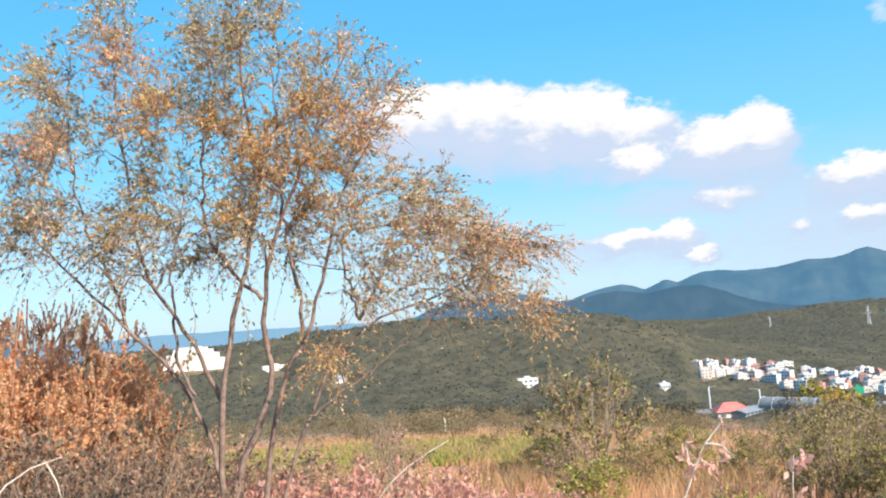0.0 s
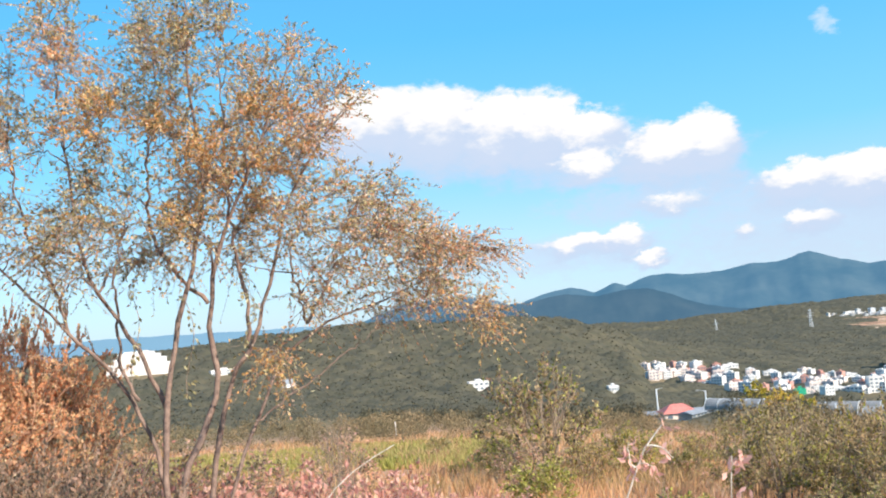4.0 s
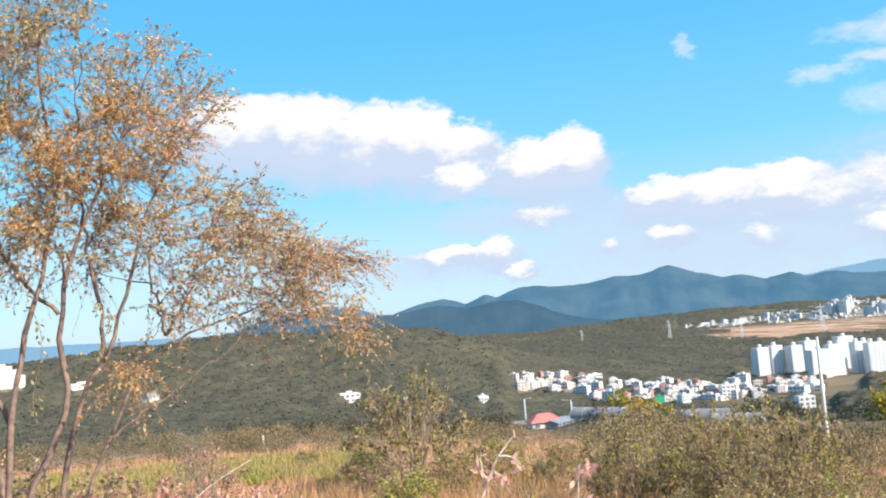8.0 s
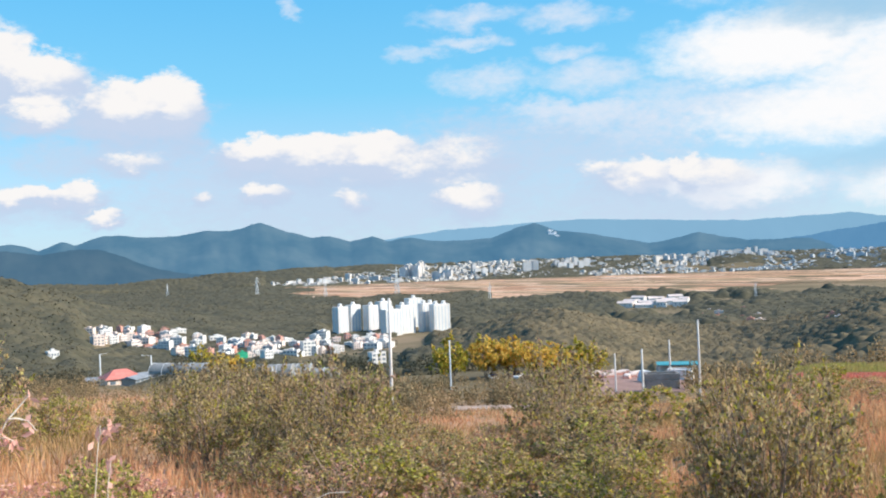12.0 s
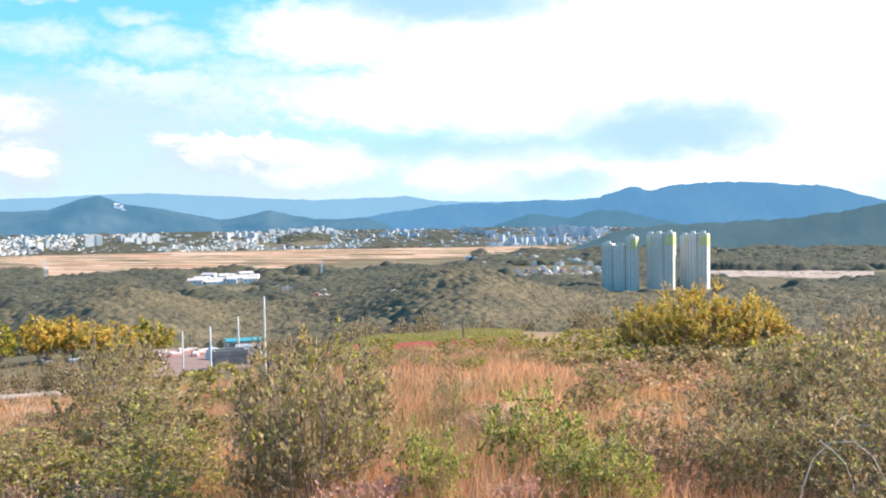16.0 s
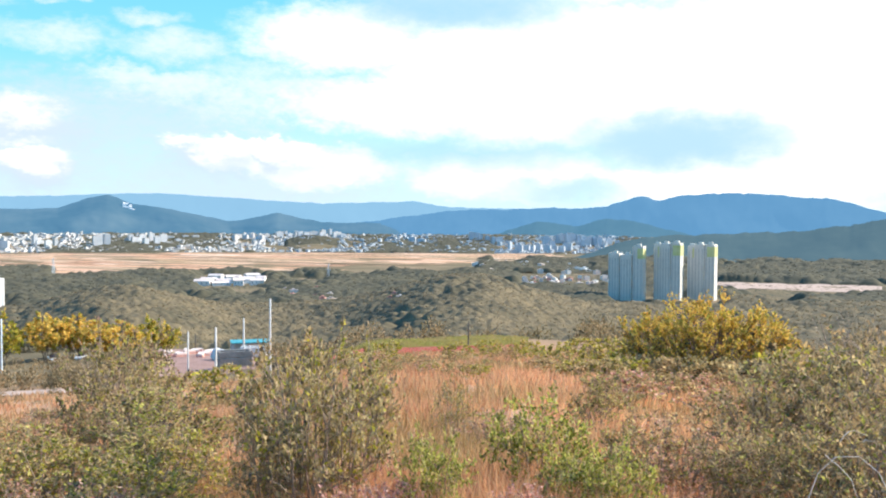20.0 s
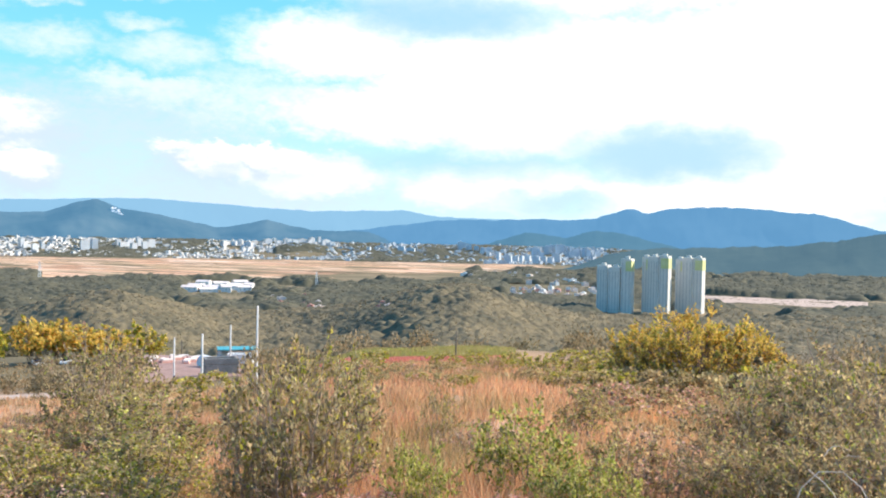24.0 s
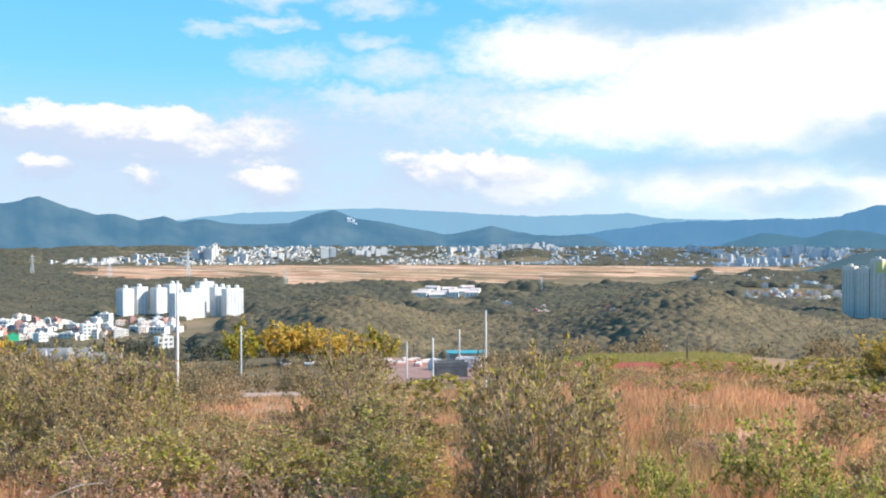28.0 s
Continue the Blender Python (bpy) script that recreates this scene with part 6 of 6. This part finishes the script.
withered_stem("bare_branch", -63, [(-90.5, -6.8), (-88.0, -6.2), (-86.4, -5.8)], 4.2, 0, 0, "bleached bare branch sticking out of the brush", 0.007, "pale_twig", [[(-87.2, -6.1), (-86.6, -7.4), (-86.4, -8.6)]], "branch")
withered_stem("dry_straw", -63, [(-68.8, -10.2), (-67.0, -9.0), (-64.9, -7.8), (-63.6, -7.2)], 4.4, 0, 0, "long dry leaning straw", 0.005, "pale_twig", (), "straw")
withered_stem("dry_straw", -13.8, [(-39.0, -16), (-37.6, -14.4), (-36.2, -13.6), (-35.4, -13.6), (-34.4, -14.2)], 3.6, 0, 0, "thin arching dry stalk", 0.004, "pale_twig", (), "straw")

# ---- grass ----


def grass(name, az0, az1, r0, r1, count, h0, h1, width, material, label, seed, clumps=0.0):
    r = np.random.default_rng(seed)
    az, rr = r.uniform(az0, az1, count), np.exp(r.uniform(math.log(r0), math.log(r1), count))
    if clumps:
        keep = np.array([noise.noise(Vector((x * 0.35, y * 0.15, seed))) for x, y in zip(az, rr)]) > r.uniform(-clumps, 0.25, count)
        az, rr = az[keep], rr[keep]
    n = len(az)
    base = np.stack([rr * np.sin(np.radians(az)), rr * np.cos(np.radians(az)), land(az, rr) - 0.03], 1)
    h = r.uniform(h0, h1, n)
    w = width * np.clip(rr / 12, 0.7, 4.0)
    lean = r.normal(size=(n, 3)) * np.array([0.28, 0.28, 0.0])
    top = base + np.stack([lean[:, 0] * h, lean[:, 1] * h, h], 1)
    side = unit(np.stack([np.cos(np.radians(az)), -np.sin(np.radians(az)), np.zeros(n)], 1) + r.normal(size=(n, 3)) * 0.5)
    mid = base * 0.45 + top * 0.55 - lean * h[:, None] * 0.12
    v = np.stack([base - side * w[:, None], base + side * w[:, None], mid + side * w[:, None] * 0.8, top, mid - side * w[:, None] * 0.8], 1).reshape(-1, 3)
    k = np.arange(n)[:, None] * 5
    f4 = (k + np.array([[0, 1, 2, 4]])).reshape(-1, 4)
    f3 = (k + np.array([[4, 2, 3, 3]])).reshape(-1, 4)
    tri = np.concatenate([f4[:, [0, 1, 2]], f4[:, [0, 2, 3]], f3[:, :3]])
    tagged(new(name, sheet_mesh(name, v, tri, M[material])), label, "grass", kind="stuff")


grass("dry_grass", -16, 32, 7, 92, 95000, 0.18, 0.55, 0.007, "drygrass", "dry pink-orange grass over the field", 1, 0.7)
grass("dry_grass", -96, -16, 5, 80, 85000, 0.18, 0.5, 0.007, "drygrass", "dry pinkish grass and weeds on the slope", 2, 0.5)
grass("dry_grass", -100, 40, 2.2, 7, 6000, 0.06, 0.22, 0.004, "drygrass", "short dry grass at the viewer's feet", 7)
grass("green_grass", -79, -56, 28, 54, 20000, 0.15, 0.4, 0.012, "greengrass", "strip of green grass", 3)
grass("green_grass", -9, 5, 92, 134, 12000, 0.2, 0.5, 0.012, "greengrass", "yellow-green lawn beyond the red strip", 4)
grass("red_flowers", -3.6, 4.6, 84, 94, 24000, 0.2, 0.5, 0.014, "redstrip", "low red flowering ground cover", 5)
grass("red_flowers", -10, -5.2, 96, 104, 7000, 0.3, 0.6, 0.014, "redstrip", "low red flowering ground cover behind the shrub", 6)

# ---- woods ----


def cleared(az, r):
    m = np.zeros(len(az), dtype=bool)
    for a0, a1, r0, r1 in CLEAR:
        m |= (az > a0) & (az < a1) & (r > r0) & (r < r1)
    return m


def woods(name, az0, az1, r0, r1, label, seed, clumps=5, cell=0.6, gaps=0.0, tall=1.0, anywhere=False, leaves="forest", core="forest_core", relief=0.85, rolling=0.35, ragged=0.0):
    """A closed canopy: one rolling sheet of rounded crowns, with loose leaf clumps standing off it.
    cell: degrees between neighbouring crowns; clumps: leaf clumps a crown."""
    g = np.random.default_rng(seed)
    step = radians(cell)
    l0 = math.log(r0)
    na, nl = int((az1 - az0) / cell) + 5, int((math.log(r1) - l0) / step) + 5
    # one crown in each cell of the plan, shifted at random
    jit = g.uniform(0.08, 0.92, (na, nl, 2))
    size = g.uniform(0.65, 1.15, (na, nl))
    i, j = np.meshgrid(np.arange(na), np.arange(nl), indexing="ij")
    caz, clr = az0 + (i - 2 + jit[..., 0]) * cell, l0 + (j - 2 + jit[..., 1]) * step
    cr = np.exp(clr)
    bare = (caz < az0) | (caz > az1) | (cr < r0) | (cr > r1)
    if ragged:
        bare |= caz > az1 - ragged * (1 + np.sin(clr * 31 + seed) + 0.5 * np.sin(clr * 83))
    if not anywhere:
        bare |= cleared(caz.ravel(), cr.ravel()).reshape(bare.shape)
    if gaps:
        wave = np.sin(caz * 0.9 + seed) * np.sin(clr * 14 + caz * 0.3) + np.sin(caz * 0.37 - clr * 9 + seed * 2) + g.normal(size=bare.shape) * 0.5
        bare |= wave < -2.2 + gaps * 4
    size = np.where(bare, -0.6, size)

    def canopy(az, lr):
        ci, cj = np.floor((az - az0) / cell).astype(int) + 2, np.floor((lr - l0) / step).astype(int) + 2
        best = np.full(az.shape, -1.0)
        for di in (-1, 0, 1):
            for dj in (-1, 0, 1):
                a, b = np.clip(ci + di, 0, na - 1), np.clip(cj + dj, 0, nl - 1)
                d2 = ((az - caz[a, b]) / cell) ** 2 + ((lr - clr[a, b]) / step) ** 2
                best = np.maximum(best, size[a, b] - 1.15 * d2 / (0.35 + np.sqrt(d2)))
        r = np.exp(lr)
        rad = np.clip(r * step * 0.62, 1.6, 11) * tall
        roll = 0.8 * np.sin(az * 1.3 + lr * 21 + np.sin(az * 0.6)) + 0.7 * np.sin(az * 0.7 - lr * 33 + 1)
        return land(az, r) + rad * (0.6 + relief * best + rolling * roll * np.clip(best * 2, 0, 1))

    azs = np.arange(az0 - cell, az1 + cell, cell / 2.9)
    lrs = np.arange(l0 - step, math.log(r1) + step, step / 2.7)
    a, lr = np.meshgrid(azs, lrs, indexing="ij")
    a, lr = a + g.normal(size=a.shape) * cell * 0.05, lr + g.normal(size=a.shape) * step * 0.05
    z = canopy(a, lr) + g.normal(size=a.shape) * np.exp(lr) * step * 0.045
    r = np.exp(lr)
    v = np.stack([r * np.sin(np.radians(a)), r * np.cos(np.radians(a)), z], -1).reshape(-1, 3)
    n, k = a.shape
    i, j = np.meshgrid(np.arange(n - 1), np.arange(k - 1), indexing="ij")
    f = np.stack([i * k + j, i * k + j + 1, (i + 1) * k + j + 1, (i + 1) * k + j], -1).reshape(-1, 4)
    above = (z - land(a, r)).ravel()
    f = f[above[f].max(1) > -0.5]
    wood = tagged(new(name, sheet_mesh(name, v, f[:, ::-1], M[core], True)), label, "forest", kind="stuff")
    pick = np.repeat(np.argwhere(~bare), clumps, 0)
    az = caz[pick[:, 0], pick[:, 1]] + g.normal(size=len(pick)) * cell * 0.42
    lr = clr[pick[:, 0], pick[:, 1]] + g.normal(size=len(pick)) * step * 0.42
    r = np.exp(lr)
    s = (r * step * g.uniform(0.05, 0.13, len(r)))[:, None]
    p = np.stack([r * np.sin(np.radians(az)), r * np.cos(np.radians(az)), canopy(az, lr) + s[:, 0] * g.uniform(-0.4, 0.4, len(r))], -1)
    nor = unit(g.normal(size=p.shape) * 0.8 + np.array([0.0, 0.0, 1.0]))
    t = unit(np.cross(nor, unit(g.normal(size=p.shape))))
    b = np.cross(nor, t)
    v = np.stack([p - t * s, p - b * s * 0.7, p + t * s, p + b * s * 0.7], 1).reshape(-1, 3)
    tagged(part("foliage", sheet_mesh("foliage", v, np.arange(len(v)).reshape(-1, 4), M[leaves]), None, wood), kind="stuff")


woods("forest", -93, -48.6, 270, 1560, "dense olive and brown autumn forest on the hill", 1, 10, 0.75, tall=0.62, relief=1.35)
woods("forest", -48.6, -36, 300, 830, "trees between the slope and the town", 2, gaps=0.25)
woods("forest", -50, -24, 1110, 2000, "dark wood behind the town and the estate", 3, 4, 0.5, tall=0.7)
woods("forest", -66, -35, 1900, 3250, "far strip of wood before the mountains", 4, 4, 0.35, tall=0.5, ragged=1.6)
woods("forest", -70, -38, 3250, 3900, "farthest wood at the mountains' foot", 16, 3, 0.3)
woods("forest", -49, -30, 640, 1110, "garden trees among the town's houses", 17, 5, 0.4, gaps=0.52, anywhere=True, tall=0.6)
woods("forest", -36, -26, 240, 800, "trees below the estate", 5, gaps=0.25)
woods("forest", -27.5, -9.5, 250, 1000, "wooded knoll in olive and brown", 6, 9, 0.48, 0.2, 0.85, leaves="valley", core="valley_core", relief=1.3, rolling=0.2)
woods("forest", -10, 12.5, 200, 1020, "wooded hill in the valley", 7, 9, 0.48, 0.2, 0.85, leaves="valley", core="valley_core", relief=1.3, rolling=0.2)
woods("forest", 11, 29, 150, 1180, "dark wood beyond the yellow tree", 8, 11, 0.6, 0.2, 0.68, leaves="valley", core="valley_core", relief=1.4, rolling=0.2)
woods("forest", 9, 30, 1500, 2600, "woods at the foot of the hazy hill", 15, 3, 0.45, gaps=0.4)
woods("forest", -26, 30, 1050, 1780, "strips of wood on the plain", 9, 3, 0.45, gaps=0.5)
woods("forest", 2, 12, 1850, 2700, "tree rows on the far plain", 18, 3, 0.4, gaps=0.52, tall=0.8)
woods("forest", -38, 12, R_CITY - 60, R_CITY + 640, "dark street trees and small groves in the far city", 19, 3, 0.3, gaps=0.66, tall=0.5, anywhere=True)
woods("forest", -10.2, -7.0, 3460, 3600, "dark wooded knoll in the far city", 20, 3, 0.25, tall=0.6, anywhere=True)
